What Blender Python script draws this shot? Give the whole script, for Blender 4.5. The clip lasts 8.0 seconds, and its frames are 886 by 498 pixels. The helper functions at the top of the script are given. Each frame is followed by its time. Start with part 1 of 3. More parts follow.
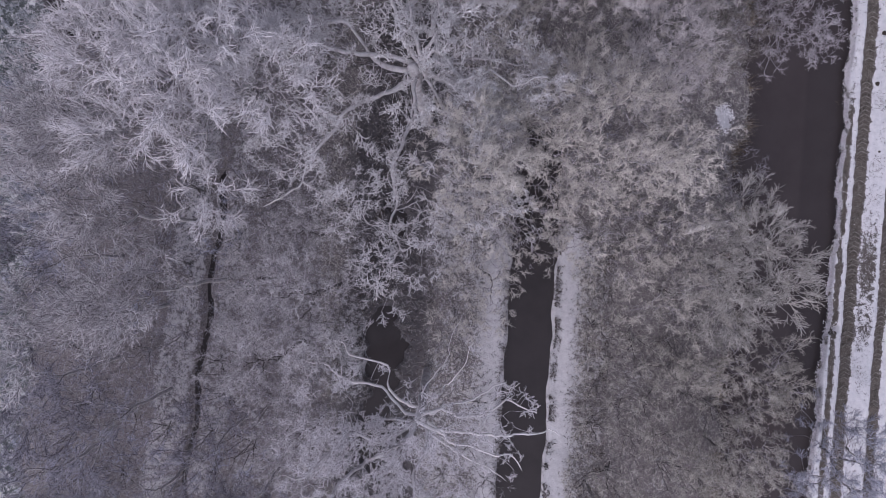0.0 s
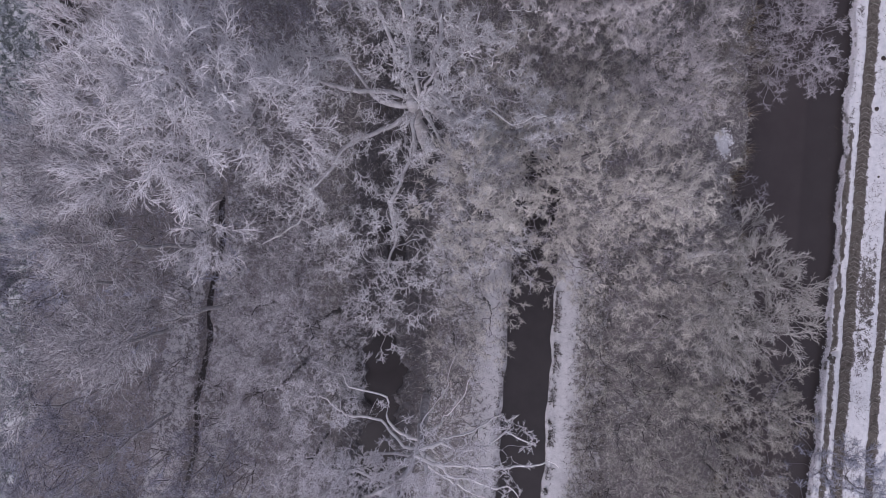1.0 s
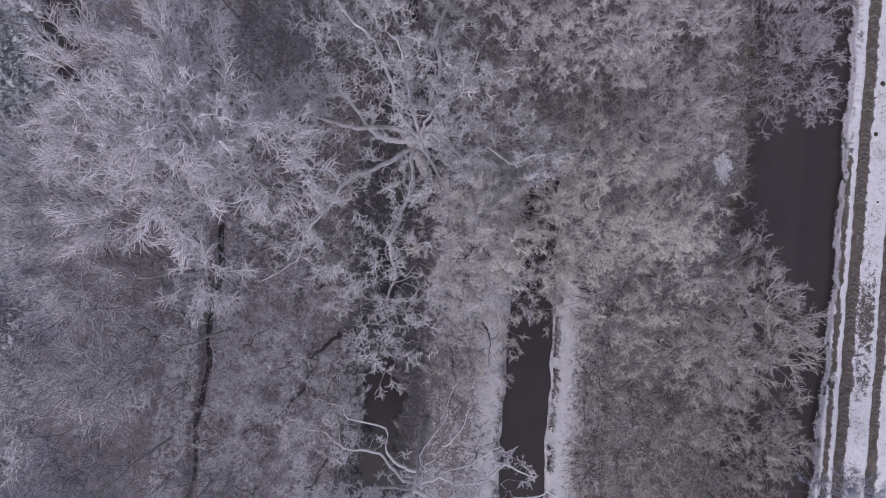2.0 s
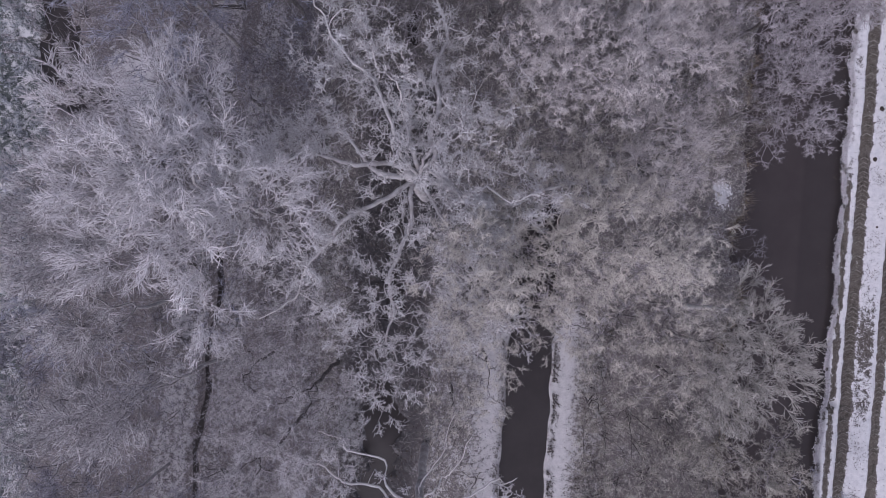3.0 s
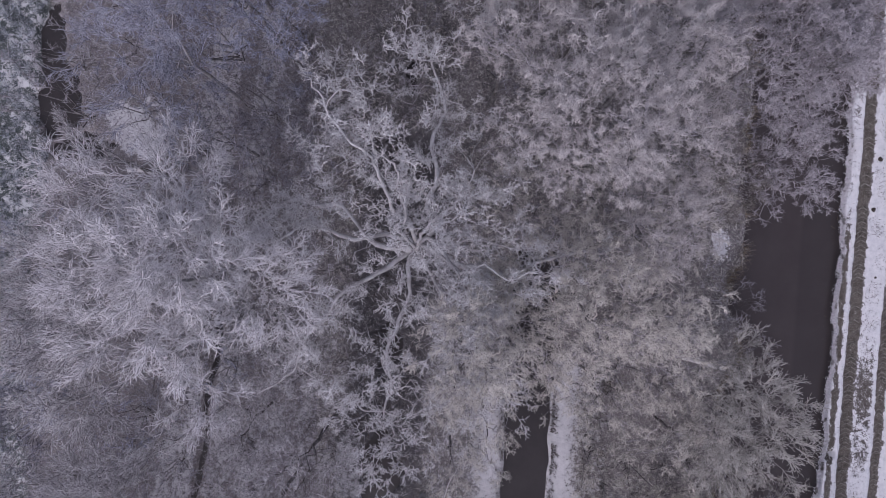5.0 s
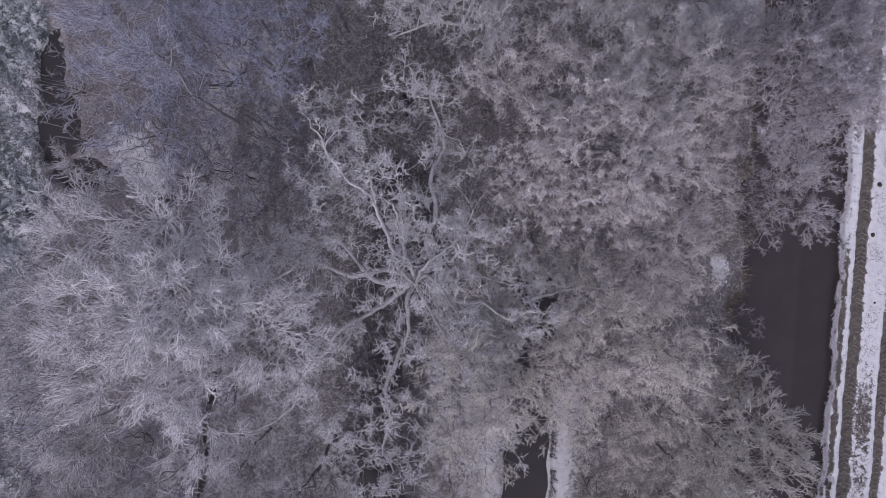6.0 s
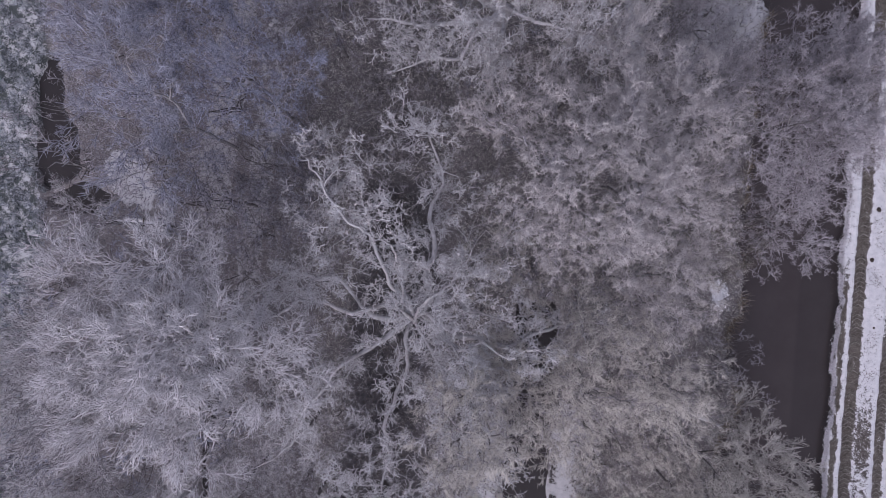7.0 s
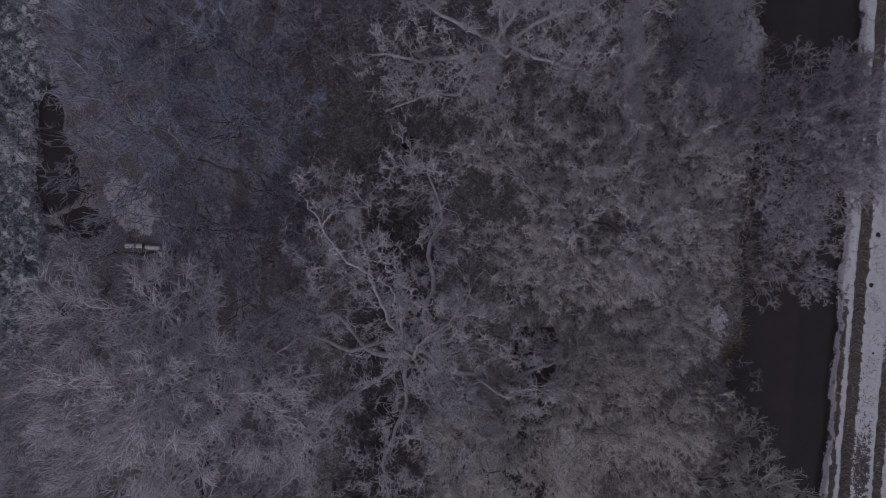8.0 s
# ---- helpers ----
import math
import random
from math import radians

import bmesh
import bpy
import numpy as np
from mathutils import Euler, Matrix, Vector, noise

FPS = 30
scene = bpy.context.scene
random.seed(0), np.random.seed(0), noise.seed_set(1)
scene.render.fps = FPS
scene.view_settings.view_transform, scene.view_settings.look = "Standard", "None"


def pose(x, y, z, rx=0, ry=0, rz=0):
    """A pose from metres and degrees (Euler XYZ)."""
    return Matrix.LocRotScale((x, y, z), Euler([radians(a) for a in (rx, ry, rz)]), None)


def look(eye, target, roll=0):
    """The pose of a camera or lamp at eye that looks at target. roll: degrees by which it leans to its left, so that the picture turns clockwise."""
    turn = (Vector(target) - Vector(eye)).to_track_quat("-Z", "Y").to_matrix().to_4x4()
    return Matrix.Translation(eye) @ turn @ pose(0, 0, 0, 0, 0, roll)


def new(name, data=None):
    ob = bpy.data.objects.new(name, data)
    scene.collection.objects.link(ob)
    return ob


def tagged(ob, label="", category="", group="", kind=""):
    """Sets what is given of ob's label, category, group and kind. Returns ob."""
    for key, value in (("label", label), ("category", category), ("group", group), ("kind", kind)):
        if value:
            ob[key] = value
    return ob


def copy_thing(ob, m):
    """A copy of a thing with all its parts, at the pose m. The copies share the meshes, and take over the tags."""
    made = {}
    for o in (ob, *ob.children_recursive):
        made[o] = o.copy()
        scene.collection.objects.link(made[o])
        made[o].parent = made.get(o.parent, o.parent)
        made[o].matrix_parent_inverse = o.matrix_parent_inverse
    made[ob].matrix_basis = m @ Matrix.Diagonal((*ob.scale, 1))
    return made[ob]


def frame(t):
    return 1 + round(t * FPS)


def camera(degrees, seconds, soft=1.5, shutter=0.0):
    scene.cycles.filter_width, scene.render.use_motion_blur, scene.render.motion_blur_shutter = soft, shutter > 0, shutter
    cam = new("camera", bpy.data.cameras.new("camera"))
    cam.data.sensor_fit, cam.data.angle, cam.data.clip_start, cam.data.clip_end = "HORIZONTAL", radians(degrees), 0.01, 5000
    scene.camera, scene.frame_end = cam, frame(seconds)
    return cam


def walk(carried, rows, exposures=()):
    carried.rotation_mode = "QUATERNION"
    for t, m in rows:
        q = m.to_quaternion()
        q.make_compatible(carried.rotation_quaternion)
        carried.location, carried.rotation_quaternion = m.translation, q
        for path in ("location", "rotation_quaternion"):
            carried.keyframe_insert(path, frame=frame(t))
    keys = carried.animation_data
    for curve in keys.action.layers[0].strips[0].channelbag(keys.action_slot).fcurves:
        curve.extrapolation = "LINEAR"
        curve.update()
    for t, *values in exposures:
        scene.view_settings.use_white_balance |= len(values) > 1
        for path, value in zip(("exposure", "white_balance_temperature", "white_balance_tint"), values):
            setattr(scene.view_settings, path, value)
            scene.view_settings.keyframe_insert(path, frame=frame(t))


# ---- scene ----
# ---- camera: straight down, gliding north at a steady pace ----
cam = camera(73.7, 8.0, soft=0.3)
HEIGHT = 34.0
SPEED_X, SPEED_Y = 0.045, 1.449
walk(
    cam,
    [(t, pose(SPEED_X * t, SPEED_Y * t, HEIGHT)) for t in (0.0, 2.0, 4.0, 6.0, 8.0)],
    exposures=[(0.0, 0.0, 6000, 25.5), (7.2, 0.0, 6000, 25.5), (7.4, -0.02, 6000, 25.5), (7.6, -0.25, 6000, 25.5), (7.8, -0.8, 6000, 25.5), (8.0, -1.45, 6000, 25.5)],
)

# ---- overcast winter sky ----
world = bpy.data.worlds.new("overcast_sky")
scene.world = world
world.use_nodes = True
wn = world.node_tree
sky = wn.nodes.new("ShaderNodeTexSky")
sky.sky_type = "NISHITA"
sky.sun_disc = False
sky.sun_elevation = radians(40)
sky.sun_rotation = radians(202)
sky.dust_density = 4.0
grey = wn.nodes.new("ShaderNodeHueSaturation")
grey.inputs["Saturation"].default_value = 0.35
wn.links.new(sky.outputs[0], grey.inputs["Color"])
wn.links.new(grey.outputs[0], wn.nodes["Background"].inputs["Color"])
wn.nodes["Background"].inputs["Strength"].default_value = 0.141
sun_data = bpy.data.lights.new("sun", "SUN")
sun_data.energy = 0.43
sun_data.angle = radians(60)
sun_data.color = (1.0, 0.96, 0.92)
sun = new("sun", sun_data)
sun.matrix_world = look((0, 0, 60), (13, 31, 30))


# ---- materials ----
def nodes_of(name, roughness=0.85):
    mat = bpy.data.materials.new(name)
    mat.use_nodes = True
    tree = mat.node_tree
    shader = tree.nodes["Principled BSDF"]
    shader.inputs["Roughness"].default_value = roughness
    shader.inputs["Specular IOR Level"].default_value = 0.25
    return mat, tree, shader


def add(tree, kind, **values):
    node = tree.nodes.new(kind)
    for key, value in values.items():
        node.inputs[key].default_value = value
    return node


def noise_of(tree, coords, scale, detail=3.0, rough=0.6):
    n = add(tree, "ShaderNodeTexNoise", Scale=scale, Detail=detail, Roughness=rough)
    tree.links.new(coords, n.inputs["Vector"])
    return n.outputs["Fac"]


def ramp_of(tree, fac, low, high, to_low=0.0, to_high=1.0):
    n = add(tree, "ShaderNodeMapRange")
    n.clamp = True
    for key, value in zip(("From Min", "From Max", "To Min", "To Max"), (low, high, to_low, to_high)):
        n.inputs[key].default_value = value
    tree.links.new(fac, n.inputs["Value"])
    return n.outputs["Result"]


def math_of(tree, op, a, b):
    n = tree.nodes.new("ShaderNodeMath")
    n.operation = op
    n.use_clamp = False
    for socket, value in zip(n.inputs, (a, b)):
        if isinstance(value, (int, float)):
            socket.default_value = value
        else:
            tree.links.new(value, socket)
    return n.outputs[0]


def mix_of(tree, fac, a, b):
    n = tree.nodes.new("ShaderNodeMix")
    n.data_type = "RGBA"
    for socket, value in ((n.inputs[0], fac), (n.inputs[6], a), (n.inputs[7], b)):
        if isinstance(value, (int, float)):
            socket.default_value = value
        elif isinstance(value, tuple):
            socket.default_value = (*value, 1.0)
        else:
            tree.links.new(value, socket)
    return n.outputs[2]


def bump_of(tree, shader, height, strength, distance):
    n = add(tree, "ShaderNodeBump", Strength=strength, Distance=distance)
    tree.links.new(height, n.inputs["Height"])
    tree.links.new(n.outputs[0], shader.inputs["Normal"])


FROST = (0.70, 0.70, 0.725)


def frosted(name, bark, amount, spread=0.25, patch=0.7, fine=9.0, rime=FROST, mixed=0.22):
    """Bark or twig under hoarfrost: amount of rime, broken up at two scales, thicker on upper sides."""
    mat, tree, shader = nodes_of(name, 0.9)
    geo = tree.nodes.new("ShaderNodeNewGeometry")
    info = tree.nodes.new("ShaderNodeObjectInfo")
    big = ramp_of(tree, noise_of(tree, geo.outputs["Position"], patch, 2.0), 0.3, 0.7, -spread, spread)
    small = ramp_of(tree, noise_of(tree, geo.outputs["Position"], fine, 3.0), 0.3, 0.7, -0.22, 0.22)
    island = ramp_of(tree, geo.outputs["Random Per Island"], 0.0, 1.0, -mixed, mixed)
    own = ramp_of(tree, info.outputs["Random"], 0.0, 1.0, -0.07, 0.07)
    split = tree.nodes.new("ShaderNodeSeparateXYZ")
    tree.links.new(geo.outputs["Normal"], split.inputs[0])
    top = ramp_of(tree, split.outputs["Z"], -0.8, 0.8, -0.08, 0.06)
    total = math_of(tree, "ADD", big, small)
    for extra in (island, own, top):
        total = math_of(tree, "ADD", total, extra)
    total = math_of(tree, "ADD", total, amount)
    fac = ramp_of(tree, total, 0.0, 1.0)
    tint = mix_of(tree, info.outputs["Random"], bark, tuple(c * 1.15 for c in bark))
    tree.links.new(mix_of(tree, fac, tint, rime), shader.inputs["Base Color"])
    return mat


twig_white = frosted("twig_white", (0.32, 0.305, 0.32), 0.76, 0.14, rime=(0.73, 0.72, 0.752), mixed=0.24)
twig_pale = frosted("twig_pale", (0.24, 0.22, 0.235), 0.52, 0.20, mixed=0.36)
twig_oak = frosted("twig_oak", (0.24, 0.222, 0.22), 0.66, 0.20, 0.9, mixed=0.32)
twig_grey = frosted("twig_grey", (0.46, 0.43, 0.395), 0.55, 0.16, 0.8, rime=(0.70, 0.68, 0.64), mixed=0.18)
twig_cool = frosted("twig_cool", (0.41, 0.378, 0.378), 0.52, 0.16, 0.8, rime=(0.64, 0.622, 0.632), mixed=0.15)
twig_brown = frosted("twig_brown", (0.12, 0.107, 0.098), 0.26, 0.24, 0.6, rime=(0.60, 0.585, 0.56), mixed=0.36)
twig_olive = frosted("twig_olive", (0.23, 0.214, 0.185), 0.54, 0.26, 0.5, rime=(0.63, 0.61, 0.57), mixed=0.32)
twig_lilac = frosted("twig_lilac", (0.18, 0.174, 0.212), 0.46, 0.22, 0.6, rime=(0.59, 0.62, 0.735), mixed=0.32)
twig_purple = frosted("twig_purple", (0.135, 0.133, 0.172), 0.40, 0.26, 0.6, rime=(0.59, 0.63, 0.79), mixed=0.36)
twig_dim = frosted("twig_dim", (0.12, 0.111, 0.125), 0.28, 0.22, 0.6, rime=(0.55, 0.555, 0.64), mixed=0.34)
twig_dusk = frosted("twig_dusk", (0.13, 0.122, 0.145), 0.28, 0.22, 0.6, rime=(0.55, 0.56, 0.65), mixed=0.32)
twig_alder = frosted("twig_alder", (0.22, 0.205, 0.185), 0.48, 0.18, 0.6, rime=(0.64, 0.63, 0.61), mixed=0.3)
twig_mauve = frosted("twig_mauve", (0.22, 0.20, 0.215), 0.42, 0.24, 0.6, rime=(0.63, 0.615, 0.66), mixed=0.34)
snow_white = frosted("snow_white", (0.72, 0.72, 0.74), 0.80, 0.10, rime=(0.84, 0.84, 0.86))
bark_limb = frosted("bark_limb", (0.22, 0.20, 0.198), 0.52, 0.28, 2.5, 24.0, mixed=0.08)
bark_grey = frosted("bark_grey", (0.16, 0.14, 0.135), 0.45, 0.15, 1.5, 14.0, mixed=0.08)
bark_pale = frosted("bark_pale", (0.56, 0.54, 0.53), 0.75, 0.18, 1.5, 14.0, rime=(0.82, 0.81, 0.82), mixed=0.08)
bark_dark = frosted("bark_dark", (0.10, 0.09, 0.088), 0.12, 0.12, 1.5, 14.0, mixed=0.08)
herb_green = frosted("herb_green", (0.07, 0.085, 0.09), 0.50, 0.30, 0.9, 6.0, rime=(0.62, 0.65, 0.70))
herb_dark = frosted("herb_dark", (0.07, 0.055, 0.045), 0.15, 0.20, 1.0, 6.0)
reed_dry = frosted("reed_dry", (0.20, 0.155, 0.10), 0.18, 0.20, 1.0, 6.0)


def ground_material():
    mat, tree, shader = nodes_of("forest_floor", 0.95)
    geo = tree.nodes.new("ShaderNodeNewGeometry")
    where = geo.outputs["Position"]
    cover = tree.nodes.new("ShaderNodeAttribute")
    cover.attribute_name = "cover"
    parts = tree.nodes.new("ShaderNodeSeparateColor")
    tree.links.new(cover.outputs["Color"], parts.inputs[0])
    fine, mid, wide = noise_of(tree, where, 14.0, 4.0), noise_of(tree, where, 3.2, 4.0, 0.7), noise_of(tree, where, 0.5, 3.0)
    litter = mix_of(tree, ramp_of(tree, mid, 0.3, 0.7), (0.098, 0.088, 0.092), (0.19, 0.175, 0.18))
    litter = mix_of(tree, ramp_of(tree, fine, 0.45, 0.62), litter, (0.32, 0.30, 0.30))
    green = mix_of(tree, ramp_of(tree, fine, 0.35, 0.65), (0.045, 0.055, 0.055), (0.11, 0.125, 0.125))
    base = mix_of(tree, parts.outputs[2], litter, green)
    mud = mix_of(tree, ramp_of(tree, mid, 0.35, 0.65), (0.06, 0.053, 0.046), (0.14, 0.125, 0.11))
    mud = mix_of(tree, ramp_of(tree, fine, 0.5, 0.7), mud, (0.22, 0.20, 0.18))
    base = mix_of(tree, parts.outputs[1], base, mud)
    wet = tree.nodes.new("ShaderNodeAttribute")
    wet.attribute_name = "wet"
    base = mix_of(tree, wet.outputs["Fac"], base, mix_of(tree, ramp_of(tree, mid, 0.35, 0.65), (0.055, 0.053, 0.058), (0.12, 0.115, 0.122)))
    breakup = math_of(tree, "ADD", ramp_of(tree, fine, 0.3, 0.7, -0.28, 0.28), ramp_of(tree, mid, 0.3, 0.7, -0.36, 0.36))
    breakup = math_of(tree, "ADD", breakup, ramp_of(tree, wide, 0.3, 0.7, -0.18, 0.18))
    snow = ramp_of(tree, math_of(tree, "ADD", parts.outputs[0], breakup), 0.40, 0.62)
    snow = math_of(tree, "MULTIPLY", snow, cover.outputs["Alpha"])
    white = mix_of(tree, ramp_of(tree, mid, 0.3, 0.7), (0.58, 0.59, 0.62), (0.76, 0.76, 0.78))
    tree.links.new(mix_of(tree, snow, base, white), shader.inputs["Base Color"])
    bump_of(tree, shader, math_of(tree, "ADD", fine, mid), 0.6, 0.04)
    return mat


def water_material(name, low, high):
    mat, tree, shader = nodes_of(name, 0.06)
    geo = tree.nodes.new("ShaderNodeNewGeometry")
    slow = noise_of(tree, geo.outputs["Position"], 0.6, 3.0)
    tone = mix_of(tree, ramp_of(tree, slow, 0.3, 0.7), low, high)
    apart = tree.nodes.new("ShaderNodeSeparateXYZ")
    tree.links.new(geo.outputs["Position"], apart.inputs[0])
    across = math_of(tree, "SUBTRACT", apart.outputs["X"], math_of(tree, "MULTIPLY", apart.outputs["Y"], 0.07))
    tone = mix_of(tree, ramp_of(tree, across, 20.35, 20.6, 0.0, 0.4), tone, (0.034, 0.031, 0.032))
    tree.links.new(tone, shader.inputs["Base Color"])
    shader.inputs["IOR"].default_value = 1.33
    shader.inputs["Specular IOR Level"].default_value = 0.5
    bump_of(tree, shader, noise_of(tree, geo.outputs["Position"], 5.0, 2.0), 0.08, 0.01)
    return mat


def mud_material():
    mat, tree, shader = nodes_of("tyre_mud", 0.8)
    geo = tree.nodes.new("ShaderNodeNewGeometry")
    a = noise_of(tree, geo.outputs["Position"], 6.0, 4.0)
    tone = mix_of(tree, ramp_of(tree, a, 0.3, 0.7), (0.11, 0.10, 0.09), (0.28, 0.262, 0.245))
    tree.links.new(tone, shader.inputs["Base Color"])
    return mat


floor_mat, mud_mat = ground_material(), mud_material()
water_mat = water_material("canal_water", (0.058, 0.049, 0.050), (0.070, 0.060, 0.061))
# darker copy for ditches and pool, tree shade put into the water colour
shaded_water_mat = water_material("shaded_water", (0.036, 0.032, 0.033), (0.047, 0.042, 0.043))


# ---- lie of the land: ditches run nearly north, side by side ----
def wander(y, size):
    """Uneven edge of a bank."""
    return size * (np.sin(y * 1.13) + 0.6 * np.sin(y * 2.9 + 1.1 * np.sin(y * 0.7)) + 0.25 * np.sin(y * 7.3 + 2.4 * np.sin(y * 1.31)) * np.sin(y * 0.9 + 1))


def canal_right(y):
    return 22.60 + np.where(y > 0, 0.08, 0.11) * np.clip(y, -16, 40) + wander(y, 0.09)


def canal_left(y):
    return 16.9 + 0.08 * np.clip(y, -30, 60) + 0.3 * np.sin(y * 0.9) + wander(y + 50, 0.22)


def wheel_track(y):
    return 23.68 + 0.079 * np.clip(y, -60, 90)


def mid_ditch(y):
    return 5.3 + 0.065 * np.clip(y, -60, 90) + wander(y + 90, 0.05)


def west_ditch(y):
    return -3.0 + 0.08 * np.clip(y, -60, 90) + 0.15 * np.sin(y * 0.8 + 1)


def thin_ditch(y):
    return -13.15 + 0.13 * np.clip(y, -60, 60) + 0.1 * np.sin(y * 1.1)


def field_edge(y):
    return -22.9 + 0.05 * np.clip(y - 15, -30, 30) + 0.3 * np.sin(y * 0.7)


def step(a, b, x):
    t = np.clip((x - a) / (b - a), 0, 1)
    return t * t * (3 - 2 * t)


def dip(x, centre, half, depth, soft=0.45):
    return -depth * (1 - step(half - soft * 0.3, half + soft, np.abs(x - centre)))


def pool_distance(x, y):
    a = np.hypot((x + 21.9) / 1.25, (y - 15.9) / 2.3)
    b = np.hypot((x + 20.5) / 1.7, (y - 13.1) / 0.9)
    c = np.hypot((x + 22.3) / 0.8, (y - 18.6) / 2.8)
    return np.minimum(np.minimum(a, b), c) + 0.10 * np.sin(3.1 * x + 1.3 * y) + 0.07 * np.sin(5.3 * y - 2.2 * x) + 0.05 * np.sin(9.1 * x + 7 * y)


def lump(x, y, s, k=0.0):
    """Cheap smooth unevenness from a few crossed waves."""
    return (np.sin(x * s + 1.3 * np.sin(y * s * 0.7 + k)) + np.sin(y * s * 1.1 + 1.7 * np.sin(x * s * 0.6 + 2 + k)) + np.sin((x + y) * s * 0.63 + k)) / 3


def land_height(x, y):
    z = 0.05 * lump(x, y, 1.1) + 0.03 * lump(x, y, 3.7, 2.0)
    mid = (canal_left(y) + canal_right(y)) / 2
    half = (canal_right(y) - canal_left(y)) / 2
    z = z + dip(x, mid, half, 0.75, 0.22)
    z = z + dip(x, mid_ditch(y), 1.2, 0.75, 0.22) * (1 - step(5.0, 9.0, y))
    deep = np.exp(-(((y + 5.6) / 1.9) ** 2)) + 0.7 * np.exp(-(((y + 10.5) / 2.2) ** 2)) + 0.3 * np.exp(-(((y - 1.5) / 2.5) ** 2)) + 0.22 * np.exp(-(((y - 17) / 3.0) ** 2))
    z = z + dip(x, west_ditch(y) + wander(2.3 * y + 20, 0.2), 0.25 + 0.70 * deep, 0.75, 0.5) * np.clip(2.2 * deep, 0.1, 1.0)
    z = z + dip(x, thin_ditch(y) + wander(y, 0.05), 0.11, 0.6, 0.22) * (1 - step(3.5, 6.0, y))
    z = z - 0.75 * (1 - step(0.8, 1.15, pool_distance(x, y)))
    for offset, half_width, depth in ((0.0, 0.33, 0.09), (1.85, 0.27, 0.09), (-0.80, 0.16, 0.07)):
        z = z + dip(x, wheel_track(y) + offset, half_width, depth, 0.12)
    drain = np.abs((y + 4.9) - 0.55 * (x - 22.1))
    z = z - 0.5 * (1 - step(0.08, 0.2, drain)) * (np.abs(x - 22.1) < 0.7)
    return z


def wet_soil(x, y):
    """Dark, trodden, frost-free soil along the shaded ditch."""
    return (1 - step(1.6, 3.0, np.abs(x - west_ditch(y) + 0.4 * lump(x, y, 0.8, 1.0)))) * (1 - 0.7 * step(13, 15, y))


def d_mid_bank(x, y):
    return (np.abs(x - mid_ditch(y)) < 3.2) & (y < 2.5)


def land_cover(x, y):
    """Shares of snow, mud and green herbs."""
    rough = lump(x, y, 0.8, 1.0)
    snow = 0.14 + 0.16 * rough + 0 * x
    right = step(-0.05, 0.15, x - canal_right(y))
    snow = np.where(x > canal_right(y) - 0.1, 0.95, snow)
    mud = 0 * x
    for offset, half_width, share in ((0.0, 0.32, 1.0), (1.85, 0.26, 1.0), (-0.80, 0.16, 0.85)):
        on = 1 - step(half_width - 0.05, half_width + 0.08, np.abs(x - wheel_track(y) - offset + 0.05 * lump(x, y, 9.0, offset) + 0.04 * lump(x, y, 3.0, 1.0)))
        on = on * (1 - step(3.5, 7.0, y)) if offset > 1 else on * (1 - 0.75 * step(7.5, 10.0, y)) if offset < 0 else on
        mud = np.maximum(mud, on)
        snow = snow * (1 - share * on)
    between = (1 - step(0.35, 0.6, np.abs(x - wheel_track(y) - 0.85))) * right * (0.22 + 0.78 * np.exp(-(((y + 1.3) / 3.6) ** 2))) * (1 - step(3, 8, y))
    snow = snow - 0.60 * between * (1 - mud)
    mud = np.maximum(mud, 0.8 * between)
    d = x - mid_ditch(y)
    south = 1 - step(0.0, 2.5, y)
    snow = np.where((d > 1.25) & (d < 3.0), np.maximum(snow, south * (0.92 - 0.45 * step(2.2, 3.0, d))), snow)
    snow = np.where((d > 3.0) & (d < 4.4), np.maximum(snow, 0.46 * south), snow)
    snow = np.where((d < -1.2) & (d > -3.2), np.maximum(snow, south * (0.80 - 0.25 * step(2.2, 3.2, -d))), snow)
    strip = (x > west_ditch(y) + 1.3) & (d < -2.0) & (y < 4)
    snow = np.where(strip, np.maximum(snow, 0.40 + 0.14 * rough), snow)
    d = x - thin_ditch(y)
    snow = np.where((d < -0.4) & (d > -2.4), np.maximum(snow, 0.56), snow)
    snow = np.where((d > 0.4) & (d < 1.8), np.maximum(snow, 0.52), snow)
    spot = np.hypot((x - 16.2) / 0.48, (y - 7.65) / 0.68) + 0.28 * lump(x, y, 5.0) + 0.2 * lump(x, y, 13.0, 1.0)
    snow = np.where(spot < 1.0, np.where(spot < 0.7, 1.0, 0.72), snow)
    north = step(19, 21, y) * step(13.2, 14.2, x) * (x < canal_left(y))
    snow = np.maximum(snow, 0.66 * north)
    lane = (np.abs(x - 11.4) < 0.55) & (y > 17.5)
    snow = np.where(lane, 0.85, snow)
    pale = np.hypot((x + 17.6) / 1.5, (y - 14.2) / 1.6) + 0.4 * lump(x, y, 2.1, 3.0) + 0.25 * lump(x, y, 5.3, 1.0)
    snow = np.where(pale < 1.0, np.maximum(snow, 0.8), snow)
    field = step(-0.4, 0.4, field_edge(y) - x)
    snow = snow * (1 - field) + field * (0.47 + 0.13 * lump(x, y, 3.1, 4.0) + 0.25 * lump(x, y, 7.3, 1.0))
    snow = snow * (1 - wet_soil(x, y))
    thicket = (x > -12) & (x < -4.4) & (y < 4)
    snow = np.where(thicket, np.maximum(snow, 0.34 + 0.2 * rough), snow)
    cap = np.where(x > canal_right(y) - 0.2, 1.0, np.where(d_mid_bank(x, y), np.where(x > mid_ditch(y), 0.64, 0.58), np.where(strip, 0.74, 0.5)))
    cap = np.where((field > 0.5) | (north > 0.3) | lane, 0.74, cap)
    cap = np.where(pale < 1.0, 0.8, cap)
